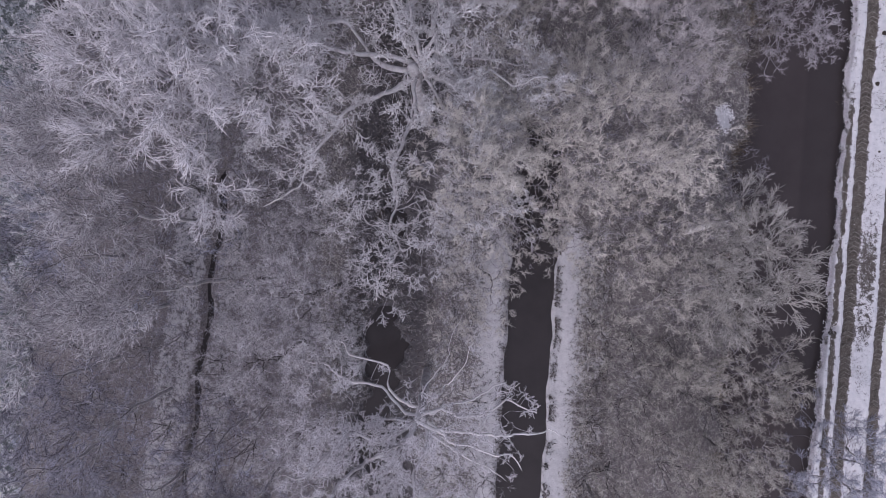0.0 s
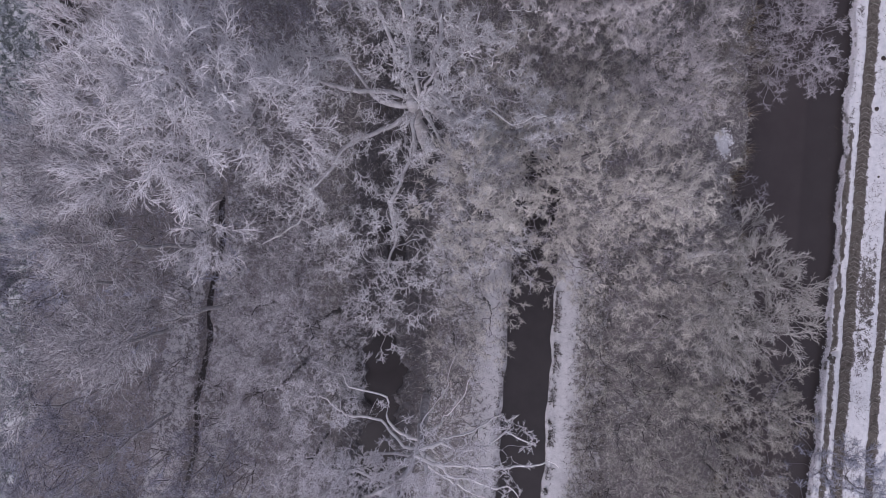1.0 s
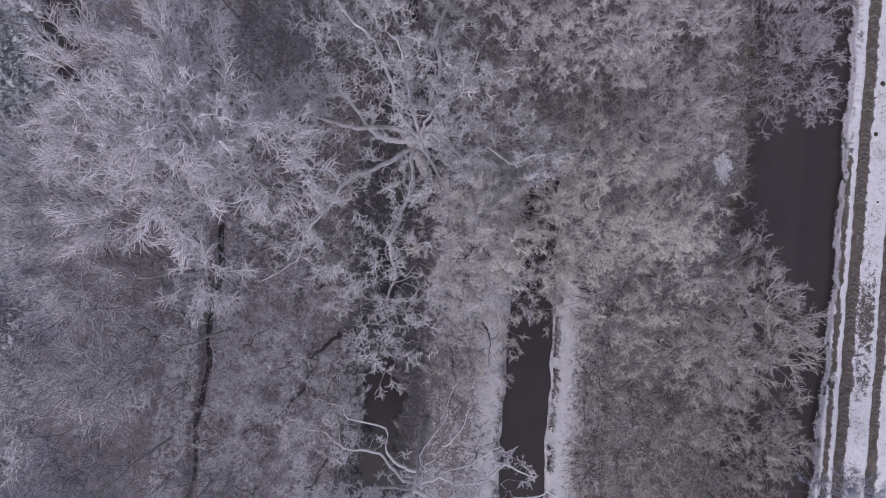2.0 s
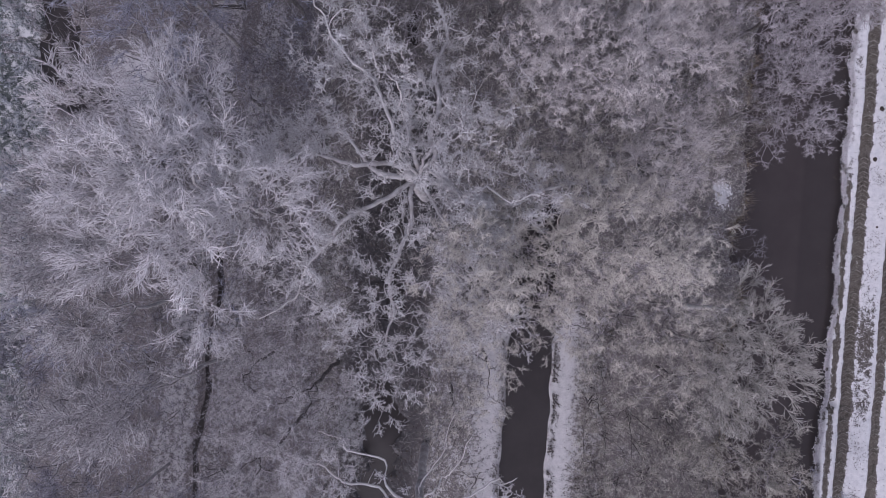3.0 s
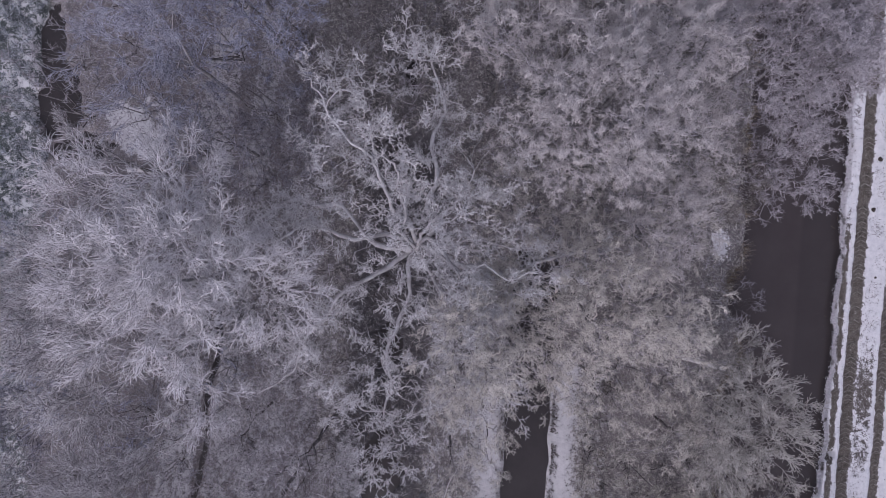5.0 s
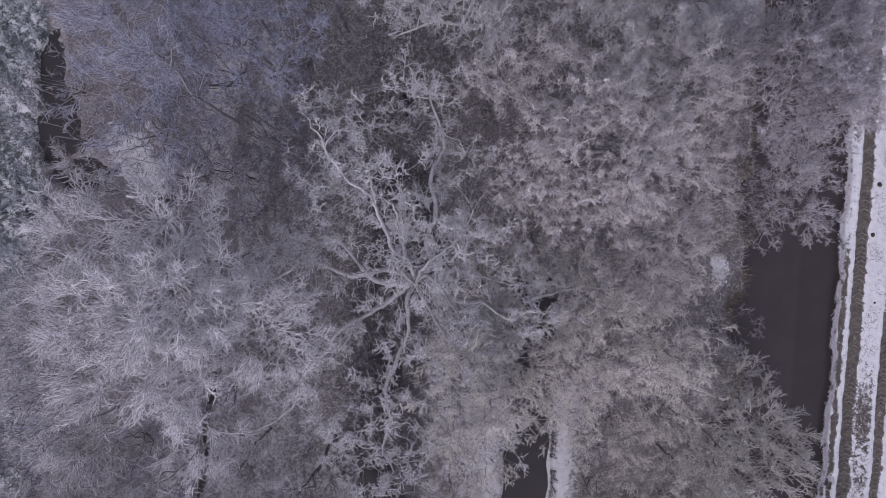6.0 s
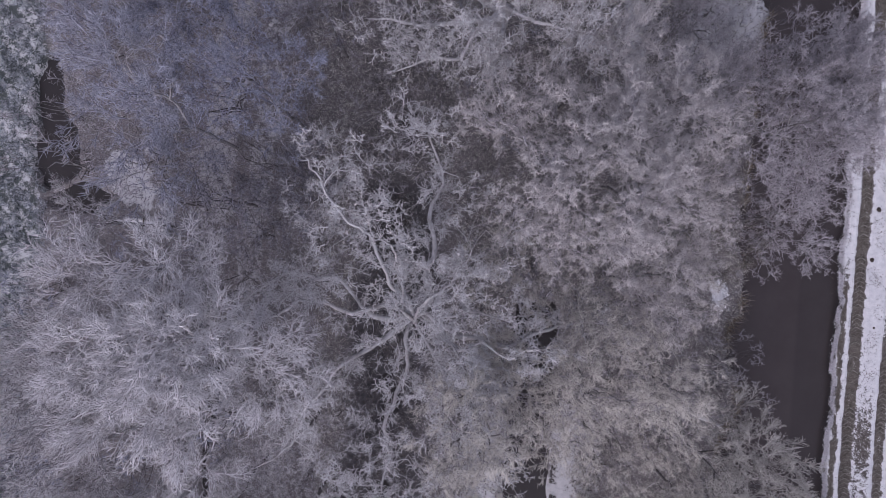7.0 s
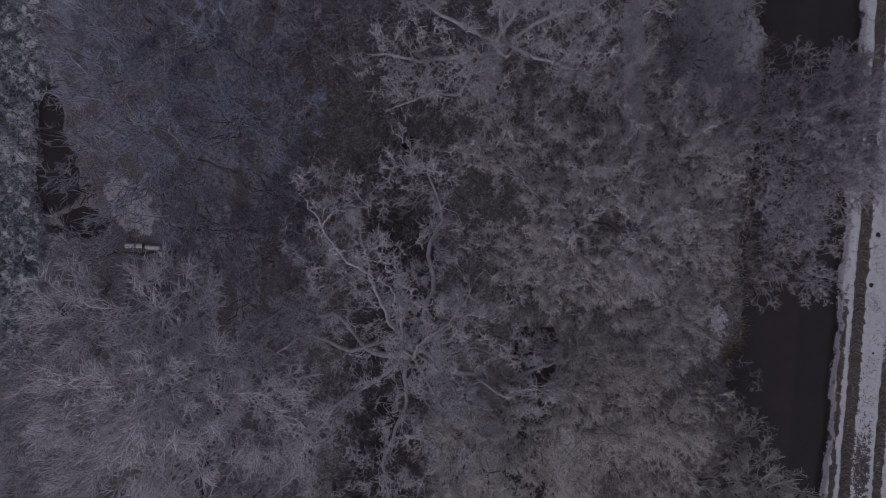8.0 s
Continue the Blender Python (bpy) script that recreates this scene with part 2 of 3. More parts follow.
    cap = np.where(np.hypot((x - 16.2) / 0.6, (y - 7.65) / 0.8) < 1, 1.0, cap)
    wet = land_height(x, y) < -0.62
    snow = np.where(wet, 0.0, snow)
    return np.stack([np.clip(snow, 0, 1), np.clip(mud, 0, 1), field, cap], axis=-1)


def mesh_from(name, verts, faces, material):
    """A mesh from numpy arrays of places and of triangles or quads."""
    data = bpy.data.meshes.new(name)
    n, k = faces.shape
    data.vertices.add(len(verts))
    data.vertices.foreach_set("co", np.asarray(verts, dtype=np.float32).ravel())
    data.loops.add(n * k)
    data.loops.foreach_set("vertex_index", faces.astype(np.int32).ravel())
    data.polygons.add(n)
    data.polygons.foreach_set("loop_start", np.arange(0, n * k, k, dtype=np.int32))
    data.update(calc_edges=True)
    data.materials.append(material)
    return data


def spread_lines(inner, step_size, outer):
    near = np.arange(inner[0], inner[1] + 1e-6, step_size)
    far = np.geomspace(1.0, outer, 14)
    return np.concatenate([inner[0] - far[::-1], near, inner[1] + far])


def build_ground():
    xs, ys = spread_lines((-28, 28), 0.24, 1800), spread_lines((-16, 29), 0.19, 1800)
    xs = np.unique(np.concatenate([xs, np.arange(19.95, 26, 0.1)]).round(4))
    gx, gy = np.meshgrid(xs, ys, indexing="ij")
    gz = land_height(gx, gy)
    verts = np.stack([gx, gy, gz], axis=-1).reshape(-1, 3)
    idx = np.arange(gx.size).reshape(gx.shape)
    faces = np.stack([idx[:-1, :-1], idx[1:, :-1], idx[1:, 1:], idx[:-1, 1:]], axis=-1).reshape(-1, 4)
    data = mesh_from("ground", verts, faces, floor_mat)
    data.polygons.foreach_set("use_smooth", np.ones(len(faces), dtype=bool))
    cover = data.attributes.new("cover", "FLOAT_COLOR", "POINT")
    cover.data.foreach_set("color", land_cover(gx, gy).reshape(-1, 4).astype(np.float32).ravel())
    damp = data.attributes.new("wet", "FLOAT", "POINT")
    damp.data.foreach_set("value", wet_soil(gx, gy).astype(np.float32).ravel())
    tagged(new("ground", data), "frosty woodland ground with leaf litter, snow patches and muddy track", "ground", kind="structure")


build_ground()


def water_strip(name, label, left, right, z, material, y0=-200.0, y1=300.0):
    ys = np.concatenate([np.linspace(y0, -20, 6), np.linspace(-19, 33, 105), np.linspace(34, y1, 6)])
    a = np.stack([left(ys), ys, 0 * ys + z], axis=-1)
    b = np.stack([right(ys), ys, 0 * ys + z], axis=-1)
    n = len(ys)
    i = np.arange(n - 1)
    faces = np.stack([i, i + n, i + n + 1, i + 1], axis=-1)
    tagged(new(name, mesh_from(name, np.concatenate([a, b]), faces, material)), label, "water", kind="structure")


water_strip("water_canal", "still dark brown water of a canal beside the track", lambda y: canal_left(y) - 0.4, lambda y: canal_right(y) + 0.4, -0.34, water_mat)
water_strip("water_ditch", "still dark water in a straight woodland ditch", lambda y: mid_ditch(y) - 1.6, lambda y: mid_ditch(y) + 1.6, -0.34, shaded_water_mat)
water_strip("water_west_ditch", "black water in a shaded woodland ditch", lambda y: west_ditch(y) - 1.9, lambda y: west_ditch(y) + 1.9, -0.36, shaded_water_mat)
water_strip("water_thin_ditch", "dark water in a narrow drain", lambda y: thin_ditch(y) - 0.5, lambda y: thin_ditch(y) + 0.5, -0.36, shaded_water_mat)
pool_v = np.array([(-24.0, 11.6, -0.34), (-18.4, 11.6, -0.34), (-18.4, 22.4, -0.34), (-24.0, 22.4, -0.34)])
tagged(new("water_pool", mesh_from("water_pool", pool_v, np.array([[0, 1, 2, 3]]), shaded_water_mat)), "small dark pool at the edge of the field", "water", kind="structure")


# ---- growing things ----
def unit(v):
    return v / np.maximum(np.linalg.norm(v, axis=-1, keepdims=True), 1e-9)


def grow(rng, p, d, length, n, wobble, lift, pull=0.0):
    """Crooked shoots from places p along d. Returns places, one row a shoot."""
    pts = [p]
    d = unit(d)
    first = d
    for _ in range(n):
        d = unit(d + pull * first + wobble * rng.normal(size=d.shape) + np.array([0, 0, lift]))
        p = p + d * (length / n)[:, None]
        pts.append(p)
    return np.stack(pts, axis=1)


def spawn(rng, shoots, count, low, high, angle, jitter=0.25):
    """Side shoots: where each leaves its parent, which way, how far up, and from which parent."""
    n, m = len(shoots), shoots.shape[1] - 1
    u = low + (high - low) * (np.arange(count)[None, :] + rng.random((n, count))) / count
    u = u.ravel()
    parent = np.repeat(np.arange(n), count)
    k = np.minimum((u * m).astype(int), m - 1)
    f = (u * m - k)[:, None]
    a, b = shoots[parent, k], shoots[parent, k + 1]
    tangent = unit(b - a)
    side = unit(np.cross(tangent, rng.normal(size=tangent.shape)))
    turn = radians(angle) * (1 + jitter * rng.normal(size=len(u)))[:, None]
    return a + (b - a) * f, unit(tangent * np.cos(turn) + side * np.sin(turn)), u, parent


def tubes(shoots, r0, r1, sides=3, tip=False):
    """Tapered tubes along shoots: places and triangles. With tip, each ends in a point."""
    n, m = shoots.shape[0], shoots.shape[1]
    way = unit(shoots[:, -1] - shoots[:, 0])
    ref = np.where(np.abs(way[:, 2:3]) > 0.9, np.array([[1.0, 0, 0]]), np.array([[0, 0, 1.0]]))
    e1 = unit(np.cross(way, ref))
    e2 = np.cross(way, e1)
    ang = np.arange(sides) * 2 * np.pi / sides
    ring = e1[:, None] * np.cos(ang)[None, :, None] + e2[:, None] * np.sin(ang)[None, :, None]
    rings = m - 1 if tip else m
    u = np.arange(rings) / (m - 1)
    r = np.asarray(r0).reshape(-1, 1) * (1 - u)[None] + np.asarray(r1).reshape(-1, 1) * u[None]
    r = np.broadcast_to(r, (n, rings))
    v = shoots[:, :rings, None, :] + ring[:, None] * r[:, :, None, None]
    v = v.reshape(n, rings * sides, 3)
    faces = []
    for j in range(rings - 1):
        for s in range(sides):
            a, b = j * sides + s, j * sides + (s + 1) % sides
            faces += [(a, b, b + sides), (a, b + sides, a + sides)]
    per = rings * sides
    if tip:
        v = np.concatenate([v, shoots[:, -1:, :]], axis=1)
        for s in range(sides):
            faces.append(((rings - 1) * sides + s, (rings - 1) * sides + (s + 1) % sides, per))
        per += 1
    faces = np.array(faces)[None] + (np.arange(n) * per)[:, None, None]
    return v.reshape(-1, 3), faces.reshape(-1, 3)


def blades(rng, p, d, length, width):
    """Small flat leaves and needles of rime, one triangle each."""
    side = unit(np.cross(d, rng.normal(size=d.shape))) * width
    v = np.stack([p - side, p + side, p + d * length[:, None]], axis=1)
    return v.reshape(-1, 3), np.arange(3 * len(p)).reshape(-1, 3)


def merged(parts):
    verts, faces, base = [], [], 0
    for v, f in parts:
        verts.append(v)
        faces.append(f + base)
        base += len(v)
    return np.concatenate(verts), np.concatenate(faces)


def part(name, geometry, material, parent, label="", kind=""):
    ob = new(name, mesh_from(name, *geometry, material))
    ob.parent = parent
    return tagged(ob, label, kind=kind)


def rounded_out(shoots, k=3):
    """The same shoots with k steps for each, bending smoothly."""
    n, m = shoots.shape[0], shoots.shape[1]
    p = np.concatenate([2 * shoots[:, :1] - shoots[:, 1:2], shoots, 2 * shoots[:, -1:] - shoots[:, -2:-1]], axis=1)
    out = []
    for i in range(1, m):
        a, b, c, d = p[:, i - 1], p[:, i], p[:, i + 1], p[:, i + 2]
        for j in range(k):
            t = j / k
            out.append(0.5 * (2 * b + (c - a) * t + (2 * a - 5 * b + 4 * c - d) * t * t + (3 * b - a - 3 * c + d) * t ** 3))
    out.append(shoots[:, -1])
    return np.stack(out, axis=1)


def spray_set(spec, seed):
    """Some sprays of twigs along +z, one metre long: a stem, its side shoots and their end shoots."""
    out = []
    for k in range(5):
        rng = np.random.default_rng(900 + seed * 10 + k)
        w, lift, r = spec["wobble"], spec["lift"], spec["thick"] / spec["size"]
        stem = grow(rng, np.zeros((1, 3)), np.array([[0.12 * rng.normal(), 0.12 * rng.normal(), 1.0]]), np.array([1.0]), 4, 0.5 * w, lift)
        shapes = [tubes(stem, r * 1.5, r, 3, True)]
        p, d, u, par = spawn(rng, stem, spec["sides"], 0.02, 0.95, spec["angle"])
        side = grow(rng, p, d, spec["side_len"] * (1.1 - 0.45 * u) * (0.7 + 0.6 * rng.random(len(u))), spec.get("bends", 2), w, lift)
        shapes.append(tubes(side, r * 1.15, r * 0.9, 3, True))
        p, d, u, par = spawn(rng, side, spec["ends"], 0.15, 1.0, spec["end_angle"])
        ends = grow(rng, p, d, spec["end_len"] * (0.6 + 0.8 * rng.random(len(u))), spec.get("end_bends", 1), w, lift)
        shapes.append(tubes(ends, r * spec.get("fat", 1.0), r * 0.75, 3, not spec.get("blunt")))
        out.append(merged(shapes))
    return out


def place_sprays(rng, variants, p, d, size):
    """A spray of twigs at every place p, pointing along d."""
    d = unit(d)
    e1 = unit(np.cross(d, rng.normal(size=d.shape)))
    e2 = np.cross(d, e1)
    kind = rng.integers(0, len(variants), len(p))
    out = []
    for k, (v, f) in enumerate(variants):
        on = kind == k
        if not on.any():
            continue
        s = size[on][:, None, None]
        w = p[on][:, None] + s * (v[None, :, :1] * e1[on][:, None] + v[None, :, 1:2] * e2[on][:, None] + v[None, :, 2:] * d[on][:, None])
        n = int(on.sum())
        out.append((w.reshape(-1, 3), (f[None] + (np.arange(n) * len(v))[:, None, None]).reshape(-1, 3)))
    return merged(out)


def crown_tips(rng, rx, ry, top, n, lobe, dome, depth, ragged=0.12, up=0.0, fill=0.0):
    """Where the twigs of a crown begin and which way they point: a dome made of lesser domes, with gaps between."""
    count = max(3, int(rx * ry / (lobe * lobe) * 1.15))
    i = np.arange(count) + 0.5
    a, b = i * 2.39996 + 6.28 * rng.random(), np.sqrt(i / count)
    lx = rx * (0.9 * b * np.cos(a) + ragged * rng.normal(size=count))
    ly = ry * (0.9 * b * np.sin(a) + ragged * rng.normal(size=count))
    lz = top - dome * (b ** 2) - 0.30 * lobe - 0.45 * lobe * rng.random(count)
    lr = lobe * (0.75 + 0.5 * rng.random(count))
    share = lr ** 2 / (lr ** 2).sum()
    owner = rng.choice(count, n, p=share)
    i = np.arange(n) + 0.5
    a, b = i * 2.39996 + 0.4 * rng.normal(size=n), np.sqrt(rng.random(n))
    ox, oy = b * np.cos(a), b * np.sin(a)
    deep = np.minimum(rng.exponential(depth, n), 3 * depth)
    deep = np.where(rng.random(n) < fill, rng.uniform(0.3, 3.4, n), deep)
    r = lr[owner]
    p = np.stack([lx[owner] + r * ox, ly[owner] + r * oy, lz[owner] + 0.62 * r * np.sqrt(1 - 0.95 * b * b) - deep], axis=-1)
    d = np.stack([ox, oy, up + 0.75 + 0.5 * rng.random(n) - 0.35 * b], axis=-1) + 0.22 * rng.normal(size=(n, 3))
    d[:, :2] += 0.35 * np.stack([lx[owner] / rx, ly[owner] / ry], axis=-1)
    return p, unit(d)


def ramify(rng, start, tips, wobble, share=0.42):
    """Boughs from one place to all tips, forking in two again and again. Returns edges and how many tips each bears."""
    edges, loads = [], []
    todo = [(start, np.arange(len(tips)))]
    while todo:
        p, idx = todo.pop()
        if len(idx) == 1:
            groups = [idx]
        else:
            q = tips[idx] - tips[idx].mean(axis=0)
            way = np.linalg.eigh(q.T @ q)[1][:, -1] + 0.25 * rng.normal(size=3)
            order = np.argsort(q @ way)
            cut = int(np.clip(round(len(idx) * rng.uniform(0.35, 0.65)), 1, len(idx) - 1))
            groups = [idx[order[:cut]], idx[order[cut:]]]
        for g in groups:
            if len(g) == 1:
                q = tips[g[0]]
            else:
                reach = tips[g].mean(axis=0) - p
                q = p + share * rng.uniform(0.8, 1.2) * reach + wobble * 0.3 * np.linalg.norm(reach) * rng.normal(size=3)
                todo.append((q, g))
            edges.append((p, q))
            loads.append(len(g))
    return np.array(edges), np.array(loads)


def crooked(rng, edges, wobble, n=3):
    """Each straight edge as a bent line of n steps."""
    a, b = edges[:, :1], edges[:, 1:]
    t = np.linspace(0, 1, n + 1)[None, :, None]
    size = np.linalg.norm(b - a, axis=-1, keepdims=True)
    sway = rng.normal(size=(len(edges), n + 1, 3)) * size * wobble * np.minimum(t, 1 - t) * 1.4
    return a + (b - a) * t + sway


ASH = dict(size=0.80, sides=8, ends=4, angle=44, end_angle=42, side_len=0.62, end_len=0.40, bends=3, end_bends=2, wobble=0.24, lift=0.10, thick=0.0125, lobe=1.1, dome=2.6, depth=0.4, spread=0.16, per=5.0, up=0.1, material=twig_white, bark=bark_grey, branch_bark=bark_grey)
OAK = dict(size=0.52, sides=7, ends=5, angle=58, end_angle=54, side_len=0.66, end_len=0.24, wobble=0.45, lift=0.05, thick=0.0120, blunt=True, lobe=0.8, dome=1.6, depth=0.7, spread=0.42, per=4.2, material=twig_oak, bark=bark_limb)
FINE = dict(size=0.46, sides=8, ends=6, angle=54, end_angle=50, side_len=0.62, end_len=0.32, wobble=0.34, lift=0.06, thick=0.0092, lobe=0.70, dome=2.2, depth=0.40, spread=0.22, per=8.0, up=0.2, fill=0.28, material=twig_grey, bark=bark_dark, branch_bark=twig_mauve)
DULL = dict(FINE, size=0.52, lobe=0.8, per=6.0, material=twig_purple)
BROWN = dict(FINE, size=0.5, lobe=0.8, per=7.0, material=twig_brown)
ALDER = dict(size=0.8, sides=8, ends=4, angle=34, end_angle=40, side_len=0.50, end_len=0.26, wobble=0.16, lift=0.0, thick=0.0115, blunt=True, lobe=1.0, dome=1.6, depth=0.8, spread=0.14, per=6.5, material=twig_alder, bark=bark_dark)
SPRAYS = {}


def sprays_of(spec):
    key = (spec["sides"], spec["ends"], spec["angle"], spec["thick"], spec["size"])
    if key not in SPRAYS:
        SPRAYS[key] = spray_set(spec, len(SPRAYS))
    return SPRAYS[key]


CROWNS = []


def grow_tree(name, label, x, y, top, rx, ry, spec, seed, fork=0.5, lean=(0.0, 0.0), limbs=(), trunk_r=0.0, bare=(), rod=0.009, density=1.0, limb_min=9):
    """A tree: tapered trunk, limbs that fork out to the crown, and the crown's sprays of twigs."""
    rng = np.random.default_rng(seed)
    root = new(name)
    root.matrix_world = pose(x, y, float(land_height(np.array(x), np.array(y))) - 0.05)
    tagged(root, label, "tree", group="trees of the wood")
    bark, w = spec["bark"], spec["spread"]
    r = 0.5 * (rx + ry)
    CROWNS.append((x + lean[0], y + lean[1], 0.3 * r if limbs else 1.2 * r))
    tips, ways = crown_tips(rng, rx, ry, top, max(12, int(3.14 * rx * ry * spec["per"] * density)), spec["lobe"], spec["dome"], spec["depth"], up=spec.get("up", 0.0), fill=spec.get("fill", 0.0))
    tips[:, :2] += np.array(lean)
    tr = trunk_r or 0.006 * top + 0.03
    zf = fork * top
    head = np.array([0.45 * lean[0], 0.45 * lean[1], zf])
    line = np.linspace(0, 1, 7)[:, None] * head[None]
    line[1:-1, :2] += 0.05 * rng.normal(size=(5, 2))
    trunk = np.concatenate([line, line[-1:] + np.array([[0, 0, 0.4 * tr]])])[None]
    part("trunk", tubes(trunk, tr * 1.15, tr * 0.72, 9, True), bark, root)
    wood, loads = [], []
    if limbs:
        anchors, owner, heavy = [], [], []
        for k, (z, thick, legs) in enumerate(limbs):
            p = np.array([0.12 * rng.normal(), 0.12 * rng.normal(), z])
            pts = [p]
            for az, el, length in legs:
                a, e = radians(az), radians(el)
                p = p + length * np.array([np.cos(a) * np.cos(e), np.sin(a) * np.cos(e), np.sin(e)])
                pts.append(p)
            pts = np.array(pts)
            mid = (pts[1:] + pts[:-1]) / 2 + 0.13 * rng.normal(size=(len(pts) - 1, 3)) * np.linalg.norm(pts[1:] - pts[:-1], axis=1, keepdims=True)
            both = np.empty((2 * len(pts) - 1, 3))
            both[0::2], both[1::2] = pts, mid
            both[1:-1] += 0.05 * rng.normal(size=(len(both) - 2, 3))
            smooth = rounded_out(both[None], 4)
            smooth[0, 1:-1] += 0.03 * rng.normal(size=(smooth.shape[1] - 2, 3))
            if k not in bare:
                along = smooth[0, 6:][rng.integers(0, smooth.shape[1] - 6, spec.get("along", 22))]
                away = unit(rng.normal(size=along.shape) + np.array([0, 0, 0.5]))
                tips, ways = np.concatenate([tips, along + away * rng.uniform(0.15, 0.8, (len(away), 1))]), np.concatenate([ways, away])
            heavy.append(part("limb", tubes(smooth, np.array([thick]), np.array([thick * 0.22]), 7, True), bare_bark if k in bare else bark, root))
            steps = smooth[0, 5:]
            anchors.append(steps[rng.random(len(steps)) < 0.3])
            owner += [k] * len(anchors[-1])
        anchors, owner = np.concatenate(anchors), np.array(owner)
        far = np.linalg.norm(tips[:, None] - anchors[None], axis=-1)
        near = far.argmin(axis=1)
        keep = far.min(axis=1) < np.where(np.isin(owner[near], bare), 1.9, 2.5)
        tips, ways, near = tips[keep], ways[keep], near[keep]
        for a in np.unique(near):
            e, n = ramify(rng, anchors[a], tips[near == a], w, 0.5)
            big = n >= limb_min
            for j in np.nonzero(big)[0]:
                part("branch", tubes(rounded_out(crooked(rng, e[j : j + 1], w), 3), np.array([rod * n[j] ** 0.5]), np.array([rod * 0.8 * n[j] ** 0.5]), 5), bark, heavy[owner[a]])
            wood.append(e[~big])
            loads.append(n[~big])
    else:
        e, n = ramify(rng, head, tips, 0.6 * w)
        big = n >= limb_min
        for j in np.nonzero(big)[0]:
            part("limb", tubes(rounded_out(crooked(rng, e[j : j + 1], 0.6 * w), 2), np.array([rod * n[j] ** 0.43]), np.array([rod * 0.85 * n[j] ** 0.43]), 5), bark, root)
        wood, loads = [e[~big]], [n[~big]]
        # rimed boughs that come through the top of the crown and wind outward
        for goal in tips[rng.choice(len(tips), spec.get("boughs", 0), replace=False)]:
            middle = np.array(lean) + 0.25 * rng.normal(size=2) * np.array([rx, ry])
            run = [head]
            for f in (0.15, 0.4, 0.65, 0.9):
                xy = middle + f * (goal[:2] - middle) + 0.10 * rng.normal(size=2)
                close = np.argsort(np.hypot(tips[:, 0] - xy[0], tips[:, 1] - xy[1]))[:5]
                run.append(np.array([xy[0], xy[1], np.mean(tips[close, 2]) - (1.3 if f < 0.2 else 0.35 if f < 0.5 else -0.05)]))
            path = rounded_out(np.array(run)[None], 4)
            path[0, 1:-1] += 0.045 * rng.normal(size=(path.shape[1] - 2, 3))
            part("bough", tubes(path, np.array([0.034]), np.array([0.010]), 5), spec["material"], root)
    wood, loads = np.concatenate(wood), np.concatenate(loads)
    part("branchwork", tubes(rounded_out(crooked(rng, wood, w, 3), 2) if limbs else crooked(rng, wood, w, 2), rod * loads ** 0.48, rod * 0.85 * loads ** 0.48, 3), spec.get("branch_bark", spec["material"]), root, kind="stuff")
    size = spec["size"] * (0.7 + 0.6 * rng.random(len(tips)))
    part("crown", place_sprays(rng, sprays_of(spec), tips, ways, size), spec["material"], root)
    return root


def grow_shrub(name, label, height, radius, spec, seed, stems=7):
    """A many-stemmed bush: stems fan out from one stool, with a mass of twigs."""
    rng = np.random.default_rng(seed)
    root = new(name)
    tagged(root, label, "shrub", group="shrubs of the understorey")
    tips, ways = crown_tips(rng, radius, radius, height, int(3.14 * radius * radius * spec["per"]), spec["lobe"], 0.4 * height, 0.2 * height, 0.2)
    turn = np.arctan2(tips[:, 1], tips[:, 0])
    order = np.argsort(turn)
    wood, loads = [], []
    for group in np.array_split(order, stems):
        foot = 0.12 * rng.normal(size=3) * np.array([1, 1, 0])
        goal = tips[group].mean(axis=0) * np.array([0.7, 0.7, 0.55])
        part("stem", tubes(crooked(rng, np.array([[foot, goal]]), 0.2), np.array([0.035]), np.array([0.02]), 5), spec["bark"], root)
        e, n = ramify(rng, goal, tips[group], 0.15)
        wood.append(e)
        loads.append(n)
    wood, loads = np.concatenate(wood), np.concatenate(loads)
    part("branchwork", tubes(crooked(rng, wood, 0.2, 1), 0.009 * loads ** 0.45, 0.008 * loads ** 0.45, 3), spec["bark"], root, kind="stuff")
    part("crown", place_sprays(rng, sprays_of(spec), tips, ways, spec["size"] * (0.7 + 0.6 * rng.random(len(tips)))), spec["material"], root)
    return root


OAK_LABEL = "gnarled oak with rime on limbs and twigs"
ASH_LABEL = "tall bare tree whitened all over by hoarfrost"
FINE_LABEL = "bare tree with a dense crown of fine frosted twigs"
DULL_LABEL = "bare brownish tree with only light frost"
bare_bark = bark_pale

# the great pale tree and its whitened neighbours to the south-west
grow_tree("frosted_tree", ASH_LABEL, -9.3, 6.3, 16.0, 3.7, 4.4, dict(ASH, lobe=1.35), 11, fork=0.5, density=1.5)
for i, (x, y, h, rx, ry) in enumerate(((-13.6, 5.6, 13.6, 1.8, 2.6), (-14.3, 1.6, 12.6, 2.6, 1.7), (-12.2, -1.7, 12.4, 2.1, 2.2), (-15.8, -3.2, 12.2, 2.0, 2.0), (-16.6, 5.0, 11.0, 2.0, 2.6))):
    grow_tree("frosted_tree", ASH_LABEL, x, y, h, rx, ry, dict(ASH, ends=4, material=twig_pale, dome=1.6, per=6.0), 30 + i)
